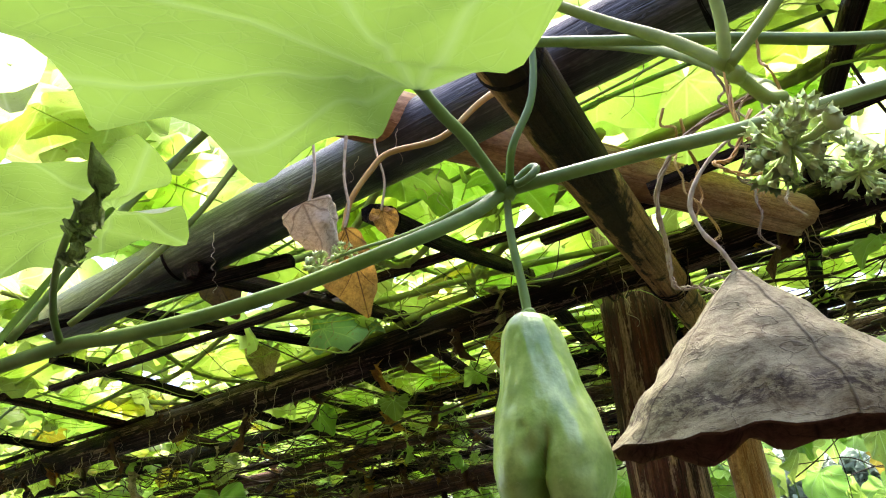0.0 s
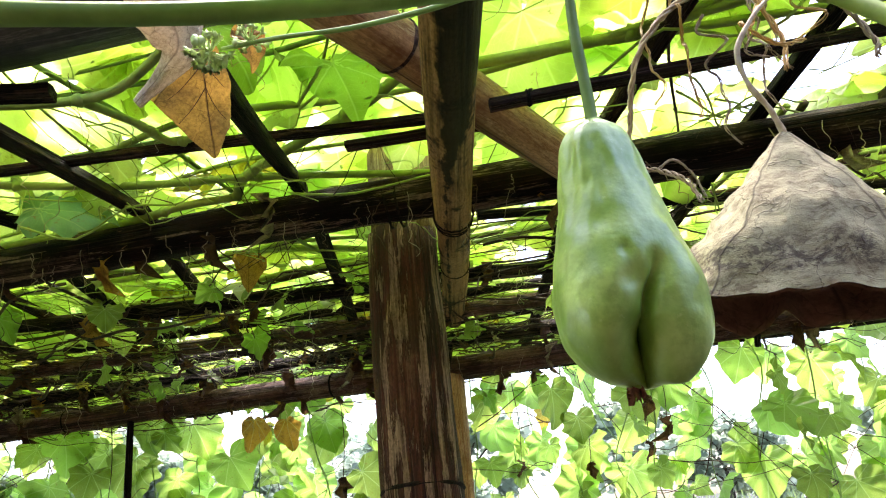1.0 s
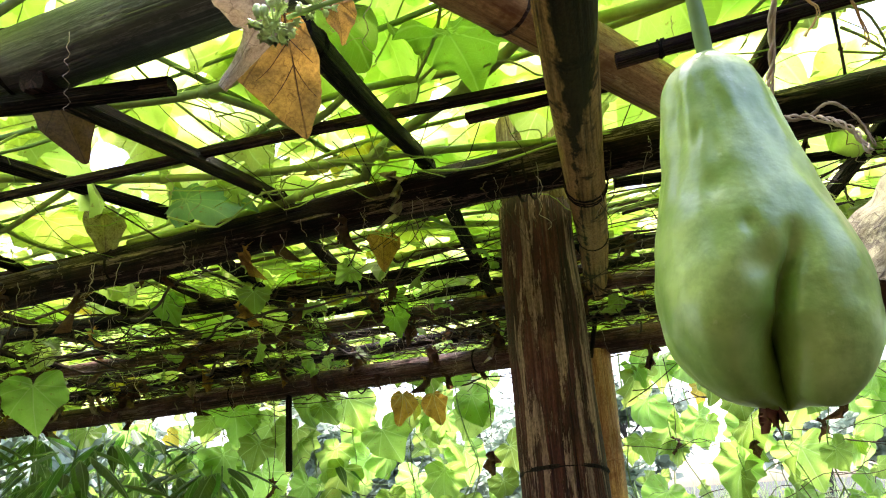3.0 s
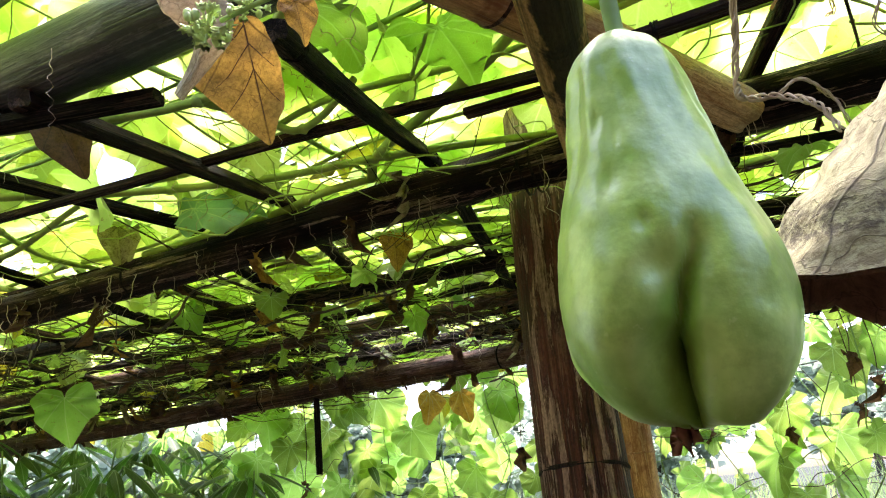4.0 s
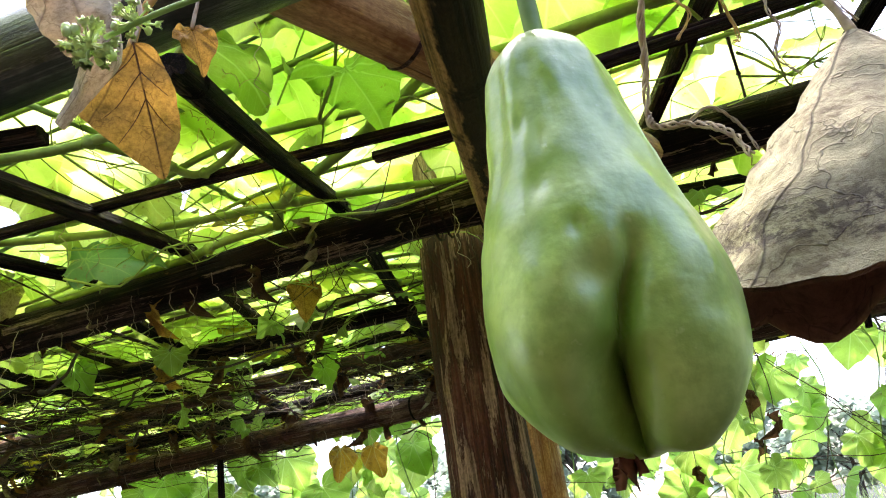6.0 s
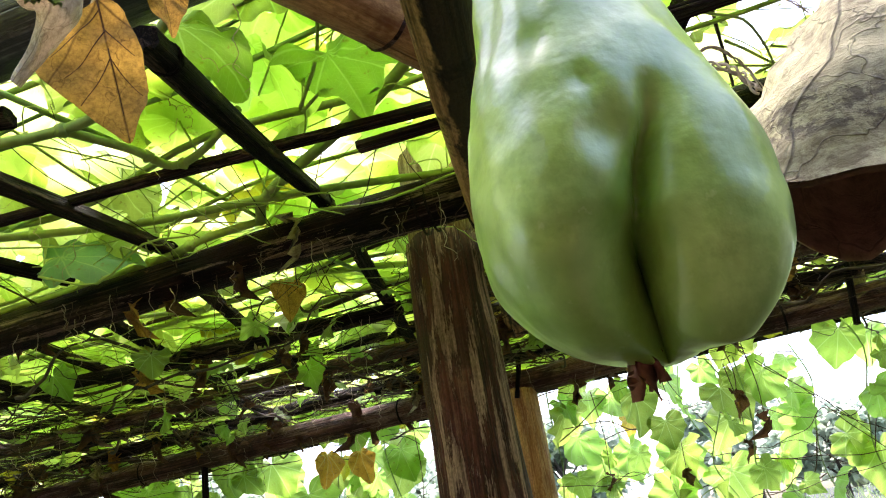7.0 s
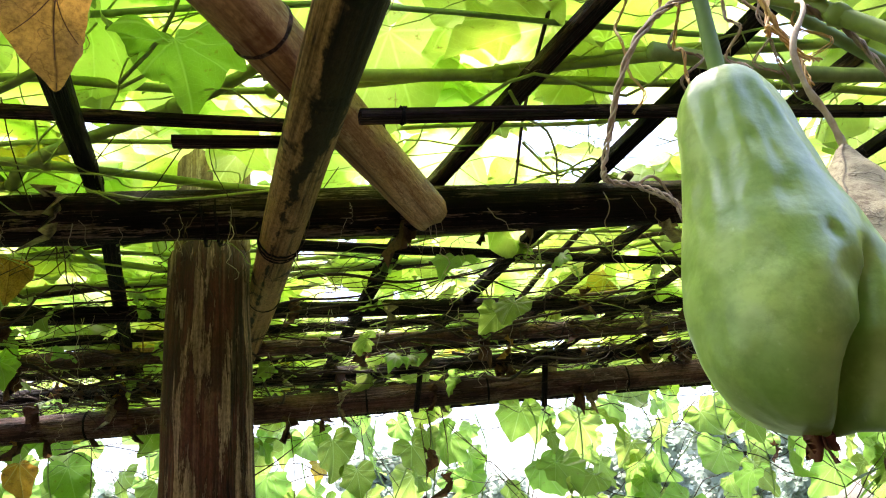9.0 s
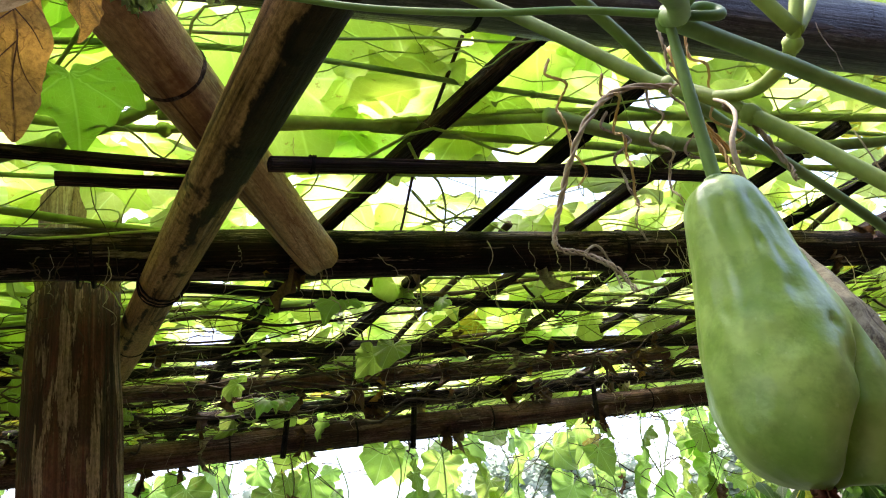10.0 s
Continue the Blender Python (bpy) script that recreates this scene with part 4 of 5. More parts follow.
OPEN = [(0.0, 0.0), (0.14, -0.03), (0.34, -0.05), (0.56, 0.0), (0.70, 0.10), (0.60, 0.26), (0.62, 0.44), (0.44, 0.56), (0.28, 0.72), (0.13, 0.86)]


def near_leaf():
    """The big leaf whose stalk starts at the fruit's joint."""
    me = leaf_mesh("leaf_blade", 3, LEAF_BIG, curl=0.07, fold=0.03, wave=0.03, fine=True, base=OPEN)
    y = Vector((-0.70, -0.70, 0.0)).normalized()
    z = Vector((0.33, -0.08, 0.94))
    x = y.cross(z).normalized()
    z = x.cross(y)
    ob = new("leaf", me)
    ob.matrix_basis = Matrix.Translation((0.032, -0.026, 1.734)) @ Matrix((x, y, z)).transposed().to_4x4() @ Matrix.Diagonal((0.17, 0.17, 0.17, 1))
    ob.parent = vine
    ob.matrix_parent_inverse = Matrix.Translation(-Vector((0.05, 0.045, 1.737)))
    ob["label"] = "large fresh yellow-green leaf lit from above"


near_leaf()


def lobe_stand_in():
    """A separate blade added in place of the big leaf's drooping lower lobe."""
    base, tip = Vector((-0.140, 0.062, 1.772)), Vector((-0.268, 0.010, 1.726))
    y = (tip - base).normalized()
    z = Vector((0.25, -0.10, 0.95))
    x = y.cross(z).normalized()
    z = x.cross(y)
    ob = new("leaf", leaf_mesh("leaf_blade", 9, LEAF_BIG, curl=0.10, fold=0.05, wave=0.03, fine=True))
    ob.matrix_basis = Matrix.Translation(base) @ Matrix((x, y, z)).transposed().to_4x4() @ Matrix.Diagonal((0.135, 0.135, 0.135, 1))
    ob.parent = vine
    ob.matrix_parent_inverse = Matrix.Translation(-Vector((0.05, 0.045, 1.737)))
    # stalk added to carry the stand-in blade
    vine_stem([(-0.170, 0.031, 1.682), (-0.172, 0.044, 1.705), (-0.158, 0.058, 1.745), (-0.140, 0.062, 1.772)], 0.0018, 0.0015, STEM, "leaf_stalk")


lobe_stand_in()


def shrivelled_leaf(at, size, seed):
    """A young leaf that has dried into a crumpled rag."""
    v, f, uv = leaf_data(seed, size, 0.6, 0.8, SMOOTH, 0.2, True)
    pts = []
    for p in v:
        q = Vector(p)
        q.x *= 0.45
        k = q / size * 5 + Vector((seed, 0, 0))
        q += Vector((noise.noise(k), noise.noise(k + Vector((7, 0, 0))), noise.noise(k + Vector((0, 7, 0))))) * 0.16 * size
        pts.append(tuple(Vector(at) + Vector((q.y * 0.55, q.z, q.y * 0.75 - abs(q.x)))))
    ob = new("shrivelled_leaf", raw_mesh("shrivelled_leaf", pts, f, SHRUNK, uv))
    ob.parent = vine
    ob.matrix_parent_inverse = Matrix.Translation(-Vector((0.05, 0.045, 1.737)))
    ob["label"] = "shrivelled grey-green young leaf"


shrivelled_leaf((-0.094, -0.019, 1.712), 0.028, 31)
shrivelled_leaf((-0.100, -0.012, 1.704), 0.020, 35)
tagged(vine, "green chayote vine carrying the fruit and one large leaf", "climbing plant")


def flower_cluster(at, size, seed, n=26):
    """A head of small pale green buds."""
    root = empty("flower_bud_cluster", at)
    rg = random.Random(seed)
    for i in range(n):
        d = Vector((rg.gauss(0, 1), rg.gauss(0, 1), rg.gauss(0, 0.8))).normalized()
        p = d * size * rg.uniform(0.5, 1.0)
        if rg.random() < 0.88:
            v, f = ball(p, size * rg.uniform(0.11, 0.15), 0.25, i, 7, (1, 1, 1.2))
            # pointed sepals
            side = d.orthogonal().normalized()
            other = d.cross(side)
            for s in range(6):
                a = s * 1.047 + i
                w = side * math.cos(a) + other * math.sin(a)
                q = p + (w + d * 0.2) * size * 0.10
                tip = p + (w * 0.9 + d * rg.uniform(0.3, 1.1)) * size * 0.26
                k = len(v)
                v += [q + Vector((0.12, 0.08, 0)) * size, q - Vector((0.12, 0.08, 0)) * size, tip, q + Vector((0, 0, 0.07)) * size]
                f += [(k, k + 1, k + 2), (k + 1, k + 3, k + 2), (k + 3, k, k + 2)]
        else:
            v, f = ball(p, size * rg.uniform(0.17, 0.22), 0.2, i, 9, (1, 1, 1.3))
        pv, pf = tube([Vector((0, 0, 0)), p * 0.5 + Vector((0, 0, -0.1 * size)), p], size * 0.06, size * 0.05, 5)
        f += [tuple(q + len(v) for q in face) for face in pf]
        v += pv
        ob = new("bud", raw_mesh("bud", [tuple(q) for q in v], f, BUD))
        ob.parent = root
    tagged(root, "pale green cluster of unopened flower buds", "flower buds", "bud clusters")


flower_cluster((-0.063, 0.139, 1.760), 0.0090, 5, 34)
flower_cluster((-0.047, 0.132, 1.762), 0.0070, 6, 16)
flower_cluster((0.129, -0.037, 1.680), 0.0120, 8, 46)
flower_cluster((0.149, -0.022, 1.677), 0.0095, 9, 40)


# ---- dead leaves close by ----
def tent_leaf():
    """A big withered leaf folded down round its stalk like a tent."""
    root = empty("dry_leaf", (0.133, 0.067, 1.690))
    root.scale = (0.82, 0.85, 0.84)
    bm = bmesh.new()
    lay = bm.loops.layers.uv.new("uv")
    nu, nv = 84, 30
    grid = []
    for j in range(nv + 1):
        t = j / nv
        row = []
        for i in range(nu + 1):
            u = i / nu
            a = radians(90 - 360 * u)
            ca, sa = math.cos(a), math.sin(a)
            # the hem: pulled out into corners at both sides, shorter in front than behind
            hx = ca * (0.083 if ca > 0 else 0.073)
            hy = sa * (0.015 if sa > 0 else 0.021)
            hz = -0.074 - 0.003 * max(0, sa) - 0.001 * max(0, -sa) - 0.010 * max(0, ca) ** 2 + 0.005 * noise.noise((ca * 4, sa * 4, 2))
            bulge = 0.006 * math.sin(math.pi * t)
            x, y, z = hx * t + bulge * ca * 0.5, hy * t + bulge * sa * 1.2, hz * t + 0.004 * math.sin(3 * a + 1) * t * (1 - t)
            p = Vector((x, y, z))
            q = p * 42
            p += Vector((noise.noise(q), noise.noise(q + Vector((5, 0, 0))), noise.noise(q + Vector((0, 5, 0))))) * 0.0045 * (0.2 + t)
            q = p * 110
            p += Vector((noise.noise(q), noise.noise(q + Vector((5, 0, 0))), noise.noise(q + Vector((0, 5, 0))))) * 0.0016
            v = bm.verts.new(p)
            row.append((v, (1.1 * t * math.sin((u - 0.45) * 3.2), 1.1 * t * math.cos((u - 0.45) * 3.2))))
        grid.append(row)
    for j in range(nv):
        for i in range(nu):
            quad = (grid[j][i], grid[j + 1][i], grid[j + 1][i + 1], grid[j][i + 1])
            face = bm.faces.new([q[0] for q in quad])
            for lp, q in zip(face.loops, quad):
                lp[lay].uv = q[1]
    # second, darker sheet inside the blade paints in the shade under it
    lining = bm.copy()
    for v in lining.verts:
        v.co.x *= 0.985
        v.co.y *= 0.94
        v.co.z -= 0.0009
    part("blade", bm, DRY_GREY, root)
    part("underside", lining, DRY_INNER_SHADE, root, "maroon underside sheet of the leaf, darkened to stand for shade")
    stem("withered_stalk", [(0, 0, -0.002), (-0.004, 0.0, 0.010), (-0.010, 0.001, 0.022), (-0.012, 0.0, 0.038), (0.0, -0.002, 0.056), (0.022, 0.006, 0.076), (0.050, 0.020, 0.098)], 0.0013, 0.0009, STRAW, root, 7, 6, 0.5)
    tagged(root, "large grey-brown dry leaf folded like a tent", "dry leaf", "withered leaves")


tent_leaf()


def hanging_dead_leaf(at, size, mat, seed, tip=(0.02, 0, -1), face=(0, -1, 0.1), curl=0.8, label="dry brown leaf hanging from its stalk", stalk=0.04, fold=0.5, pinch=0.95):
    root = empty("dry_leaf", at)
    v, f, uv = leaf_data(seed, 1.0, curl * 0.5, fold, SMOOTH, 0.05, True)
    y = Vector(tip).normalized()
    z = Vector(face)
    x = y.cross(z).normalized()
    z = x.cross(y)
    m = Matrix((x, y, z)).transposed()
    pts = []
    for p in v:
        q = Vector(p)
        q.z += 0.09 * noise.noise(q * 4 + Vector((seed, 0, 0)))
        q.x *= pinch
        pts.append(tuple(m @ (q * size)))
    b = new("blade", raw_mesh("blade", pts, f, mat, uv))
    b.parent = root
    stem("withered_stalk", [(0, 0, 0), (0.003, 0.002, stalk * 0.3), (-0.004, 0.006, stalk * 0.7), (0.0, 0.012, stalk)], 0.0011, 0.0009, STRAW, root, 5, 5, 0.3)
    return tagged(root, label, "dry leaf", "withered leaves")


SKEW = [(0.0, 0.0), (0.10, 0.05), (0.26, 0.20), (0.46, 0.38), (0.40, 0.52), (0.28, 0.68), (0.10, 0.90), (0.0, 1.0), (-0.09, 0.85), (-0.17, 0.70), (-0.19, 0.55), (-0.20, 0.38), (-0.17, 0.2), (-0.12, 0.05)]


def skew_leaf(at, tip, label, mat):
    """A lopsided dried leaf, a web of dark veins over thin tissue."""
    at, tip = Vector(at), Vector(tip)
    size = (tip - at).length
    y = (tip - at).normalized()
    z = Vector((0.1, -1, 0.15))
    x = y.cross(z).normalized()
    z = x.cross(y)
    root = empty("dry_leaf", at)
    ring = spline([(u, v, 0) for u, v in SKEW + SKEW[:1]], 5)[:-1]
    verts, uvs, faces = [(0.02, 0.42, 0)], [(0.02, 0.42)], []
    n = len(ring)
    for lv in (0.2, 0.4, 0.6, 0.8, 1.0):
        for k, p in enumerate(ring):
            q = Vector((0.02, 0.42, 0)).lerp(p, lv)
            if lv == 1.0:
                q += Vector((noise.noise((k * 0.45, 1, 0)), noise.noise((k * 0.45, 5, 0)), 0)) * 0.018
            verts.append((q.x, q.y, 0.10 * noise.noise((q.x * 4, q.y * 4, 2)) - 0.25 * abs(q.x) * abs(q.x) + 0.14 * max(0, q.y - 0.7)))
            uvs.append((q.x, q.y))
    faces = [(0, 1 + k, 1 + (k + 1) % n) for k in range(n)]
    for lv in range(4):
        a, b = 1 + lv * n, 1 + (lv + 1) * n
        for k in range(n):
            j = (k + 1) % n
            faces.append((a + k, b + k, b + j, a + j))
    m = Matrix((x, y, z)).transposed()
    ob = new("blade", raw_mesh("blade", [tuple(m @ (Vector(v) * size)) for v in verts], faces, mat, uvs))
    ob.parent = root
    # the midrib and its branches, dark and raised
    for s, e in (((0, 0.0), (0.0, 0.99)), ((0.0, 0.22), (0.30, 0.50)), ((0, 0.42), (0.24, 0.70)), ((0, 0.2), (-0.15, 0.42)), ((0, 0.42), (-0.14, 0.68)), ((0.0, 0.06), (0.36, 0.34))):
        pts = []
        for k in range(6):
            u = s[0] + (e[0] - s[0]) * k / 5
            v = s[1] + (e[1] - s[1]) * k / 5 + (0.02 * math.sin(3.1 * k / 5) if e[0] else 0)
            pts.append(m @ (Vector((u, v, 0.10 * noise.noise((u * 4, v * 4, 2)) - 0.25 * u * u + 0.14 * max(0, v - 0.7) + 0.004)) * size))
        stem("vein", pts, 0.00045 if not e[0] else 0.00028, 0.00015, DRY_VEIN, ob, 5, 3, 0.0)
    stem("withered_stalk", [(0, 0, 0), (0.002, 0.004, 0.02), (-0.002, 0.008, 0.05), (0.0, 0.014, 0.10)], 0.0014, 0.0011, STRAW, root, 6, 5, 0.3)
    return tagged(root, label, "dry leaf", "withered leaves")


def rolled_leaf(line, widths, label, mat):
    """A dead leaf rolled lengthwise into a tapering, creased tube."""
    path = spline(line, 8)
    root = empty("dry_leaf", line[0])
    n, sides = len(path), 22
    verts, uvs, faces = [], [], []
    for i, p in enumerate(path):
        f = i / (n - 1)
        w = float(np.interp(f, np.linspace(0, 1, len(widths)), widths))
        d = (path[min(n - 1, i + 1)] - path[max(0, i - 1)]).normalized()
        side = d.cross(Vector((0, -1, 0.1))).normalized()
        out = side.cross(d).normalized()
        if out.y > 0:
            out = -out
        for k in range(sides + 1):
            a = math.pi * (-0.25 + 1.5 * k / sides)
            r = w * (1 + 0.22 * noise.noise((math.cos(a) * 2, f * 6, math.sin(a) * 2)) + 0.10 * noise.noise((k * 0.9, f * 14, 3)))
            verts.append(tuple(p - path[0] + side * (r * math.cos(a)) + out * (0.55 * r * math.sin(a))))
            uvs.append(((k / sides - 0.5) * 0.6, f))
    s1 = sides + 1
    for i in range(n - 1):
        for k in range(sides):
            faces.append((i * s1 + k, i * s1 + k + 1, (i + 1) * s1 + k + 1, (i + 1) * s1 + k))
    ob = new("blade", raw_mesh("blade", verts, faces, mat, uvs))
    ob.parent = root
    stem("withered_stalk", [(0, 0.002, -0.004), (0.004, 0.006, 0.03), (0.0, 0.012, 0.07)], 0.0014, 0.0011, STRAW, root, 6, 5, 0.3)
    return tagged(root, label, "dry leaf", "withered leaves")


DRY_VEIN = stem_material("dry_leaf_vein", (0.04, 0.015, 0.008), (0.10, 0.04, 0.015), 0.9)
skew_leaf((-0.0755, 0.224, 1.830), (-0.0672, 0.246, 1.768), "lopsided golden-brown dry leaf with a dark vein", DRY_BROWN)
rolled_leaf([(-0.091, 0.190, 1.832), (-0.086, 0.195, 1.816), (-0.082, 0.200, 1.802), (-0.092, 0.210, 1.792), (-0.103, 0.217, 1.7825)], (0.017, 0.015, 0.009, 0.0045, 0.003), "grey-tan dry leaf rolled into a tapering tube", DRY_PALE)
hanging_dead_leaf((-0.051, 0.235, 1.845), 0.026, DRY_BROWN, 15, (0.22, 0.0, -1), (0.4, -1, 0.0), 0.6, "small brown dry leaf hanging from the beam", 0.09, 0.4)
hanging_dead_leaf((0.642, 0.110, 1.792), 0.085, DRY_GREY, 27, (0.1, 0.1, -1), (-0.3, -1, 0.2), 1.2, "crumpled grey-brown dead leaf hanging beside the fruit", 0.14, 0.9)
hanging_dead_leaf((-0.375, 0.58, 2.005), 0.072, DRY_DARK, 17, (0.35, 0.2, -0.75), (0.1, -0.9, 0.4), 0.5, "dark brown dead leaf under the beam", 0.05, 0.3)
hanging_dead_leaf((-0.537, 1.075, 2.09), 0.085, DRY_GREY, 19, (0.1, 0.1, -1), (0.4, -1, 0.2), 1.2, "crumpled grey dead leaf caught on the beam", 0.03, 0.9)
hanging_dead_leaf((-0.066, 1.10, 2.035), 0.07, DRY_BROWN, 21, (0.05, 0.0, -1), (0.2, -1, 0.1), 0.7, "mottled brown dead leaf hanging under the trellis", 0.03, 0.5)
hanging_dead_leaf((-0.067, 2.30, 1.925), 0.11, LEAF_AMBER, 23, (-0.15, 0.1, -1), (0.3, -1, 0.2), 0.7, "yellow-brown leaf hanging under the far pole", 0.05, 0.5)
hanging_dead_leaf((0.030, 2.30, 1.920), 0.11, LEAF_AMBER, 24, (0.2, 0.1, -1), (-0.3, -1, 0.2), 0.7, "yellow-brown leaf hanging under the far pole", 0.05, 0.5)

# ---- the canopy over the trellis ----
NX = Vector((0.436, 0.90, 0)).normalized()       # across the beams, away from the near side


def band(s, n, z):
    """A place by its way along and across the trellis."""
    return AX * s + NX * n + Vector((0, 0, z))


rg = random.Random(11)
canopy = empty("vine_canopy", (0.0, 1.0, 2.1))
canopy_inv = Matrix.Translation((0.0, -1.0, -2.1))


def to_canopy(ob):
    ob.parent = canopy
    ob.matrix_parent_inverse = canopy_inv
    return ob


spots = []
step = LEAF_STEP
for i in range(int(8.6 / step)):
    for j in range(int(2.26 / step)):
        s, n = -4.2 + (i + rg.uniform(-0.1, 1.1)) * step, 0.34 + (j + rg.uniform(-0.1, 1.1)) * step
        at = band(s, n, 0)
        if noise.noise((s * 1.6, n * 1.6, 0.7)) > (0.42 if n > 1.0 else 0.58) or rg.random() < (0.05 if n > 1.0 else 0.015) or (0.06 < at.x < 0.29 and 0.84 < at.y < 1.05):
            continue
        if s > -0.15 and n > 0.8 and rg.random() < 0.30:
            continue
        spots.append((s, n))
        if rg.random() < (0.40 if n > 1.1 else 0.10):
            spots.append((s + rg.uniform(-0.06, 0.06), n + rg.uniform(-0.06, 0.06)))
for i in range(260):
    s, n = rg.uniform(-2.6, -0.45), rg.uniform(-0.9, 0.36)
    spots.append((s, n))
near_spots = sorted(spots, key=lambda q: (q[0] - 0.1) ** 2 + (q[1] - 0.8) ** 2)
chosen = set(near_spots[:285])


def leaf_pose(s, n, low=2.075, high=2.25):
    z = low + (high - low) * rg.random() ** 1.4
    a = rg.uniform(0, 2 * math.pi)
    tilt = abs(rg.gauss(0, 0.62))
    b = rg.uniform(0, 2 * math.pi)
    up = Vector((math.sin(tilt) * math.cos(b), math.sin(tilt) * math.sin(b), math.cos(tilt)))
    y = Vector((math.cos(a), math.sin(a), -0.15))
    x = y.cross(up).normalized()
    y = up.cross(x).normalized()
    size = rg.uniform(0.085, 0.16)
    m = Matrix((x, y, up)).transposed().to_4x4()
    return Matrix.Translation(band(s, n, z) - y * size * 0.35) @ m @ Matrix.Diagonal((size, size, size, 1)), size


def joined_leaves(name, poses, variants, material):
    """Many leaves in one mesh."""
    vs, fs, us, base = [], [], [], 0
    packs = [tuple(np.asarray(a) for a in v) for v in variants]
    for i, m in enumerate(poses):
        v, f, uv = packs[i % len(packs)]
        mm = np.array(m)
        vs.append(v @ mm[:3, :3].T + mm[:3, 3])
        fs.append(f + base)
        us.append(uv)
        base += len(v)
    v, f, uv = np.concatenate(vs), np.concatenate(fs), np.concatenate(us)
    me = bpy.data.meshes.new(name)
    me.vertices.add(len(v))
    me.vertices.foreach_set("co", v.astype(np.float32).ravel())
    me.loops.add(f.size)
    me.loops.foreach_set("vertex_index", f.astype(np.int32).ravel())
    me.polygons.add(len(f))
    me.polygons.foreach_set("loop_start", np.arange(0, f.size, 3, dtype=np.int32))
    me.polygons.foreach_set("use_smooth", np.ones(len(f), dtype=bool))
    layer = me.uv_layers.new(name="uv")
    layer.data.foreach_set("uv", uv[f.ravel()].astype(np.float32).ravel())
    me.update()
    me.validate()
    me.materials.append(material)
    return new(name, me)


rest = []
for q in spots:
    m, size = leaf_pose(*q)
    if q in chosen:
        old = rg.random() < 0.007
        ob = new("leaf", rg.choice(LEAVES_OLD if old else LEAVES))
        ob.matrix_basis = m
        to_canopy(ob)
        if old:
            ob["label"] = "yellowing spotted leaf"
    else:
        rest.append(m)
rg.shuffle(rest)
variants = [leaf_data(100 + i, 1.0, 0.15 + 0.1 * (i % 4), 0.05 + 0.08 * (i % 3), fine=2) for i in range(12)]
tagged(to_canopy(joined_leaves("foliage", rest[: int(len(rest) * 0.95)], variants, LEAF)), kind="stuff")
tagged(to_canopy(joined_leaves("yellowed_foliage", rest[int(len(rest) * 0.95):], variants[:4], LEAF_OLD)), kind="stuff")


def placed_leaf(at, toward, up, size, mesh=0, label="", meshes=LEAVES):
    """A canopy leaf at a known place."""
    y = Vector(toward).normalized()
    x = y.cross(Vector(up)).normalized()
    z = x.cross(y)
    ob = new("leaf", meshes[mesh])
    ob.matrix_basis = Matrix.Translation(at) @ Matrix((x, y, z)).transposed().to_4x4() @ Matrix.Diagonal((size, size, size, 1))
    to_canopy(ob)
    if label:
        ob["label"] = label


placed_leaf((0.030, 0.520, 2.030), (0.42, 0.90, -0.08), (0.15, 0.1, 1.0), 0.098, 1, "fresh leaf with pale veins hanging below the laths", LEAVES_HANG)
placed_leaf((-0.098, 0.490, 2.052), (0.55, 0.80, -0.05), (0.1, -0.25, 1.0), 0.10, 3, "fresh broad leaf below the laths", LEAVES_HANG)
teal = [leaf_mesh("leaf", 47, LEAF_SKY_TINT, curl=0.2, fold=0.1, fine=3)]
placed_leaf((-0.350, 0.920, 2.040), (0.95, 0.25, 0.03), (0.0, -0.8, 0.55), 0.115, 0, "leaf tinted blue-green for sky reflection, with a browned edge", teal)
placed_leaf((-0.999, 1.80, 1.935), (0.15, 0.0, -1.0), (0.2, -0.9, 0.4), 0.135, 2, "broad mid-green leaf hanging before the far pole", LEAVES_HANG)
placed_leaf((-0.02, 0.45, 2.06), (-0.7, 0.3, -0.1), (0.1, -0.1, 1.0), 0.085, 5)
# leaves added over the head of the post to keep direct sun off it
for i in range(9):
    placed_leaf((0.07 + 0.11 * (i % 3), 0.86 + 0.11 * (i // 3), 2.20 + 0.012 * (i * 5 % 7)), (math.cos(i * 2.3), math.sin(i * 2.3), -0.1), (0.15 * math.sin(i * 1.7), 0.15 * math.cos(i * 1.1), 1.0), 0.15, i)

# climbing stems over the poles
STEMS = 62
for i in range(STEMS):
    lengthwise = i % 4 != 0
    mat = rg.choice((STEM_OLD, STEM, STEM_OLD, STEM_DEAD))
    r = rg.uniform(0.0022, 0.0062)
    if lengthwise:
        n0, s0 = rg.uniform(0.35, 2.35), rg.uniform(-2.6, 0.8)
        ln, slope = rg.uniform(1.4, 3.2), rg.uniform(-0.12, 0.12)
        pts = [band(s0 + ln * k / 9, n0 + slope * ln * k / 9 + 0.05 * noise.noise((k * 0.7, i, 0)), 2.045 + 0.035 * noise.noise((k * 0.8, 3, i)) + 0.02) for k in range(10)]
    else:
        s0, n0 = rg.uniform(-1.8, 1.8), rg.uniform(0.2, 1.0)
        ln, slope = rg.uniform(0.9, 1.8), rg.uniform(-0.5, 0.5)
        pts = [band(s0 + slope * ln * k / 8 + 0.05 * noise.noise((k * 0.7, i, 0)), n0 + ln * k / 8, 2.065 + 0.035 * noise.noise((k * 0.8, 3, i))) for k in range(9)]
    to_canopy(stem("climbing_stem", pts, r, r * 0.7, mat, None, 6, 5, 0.25, "", (0.2, 0.45, 0.7)))
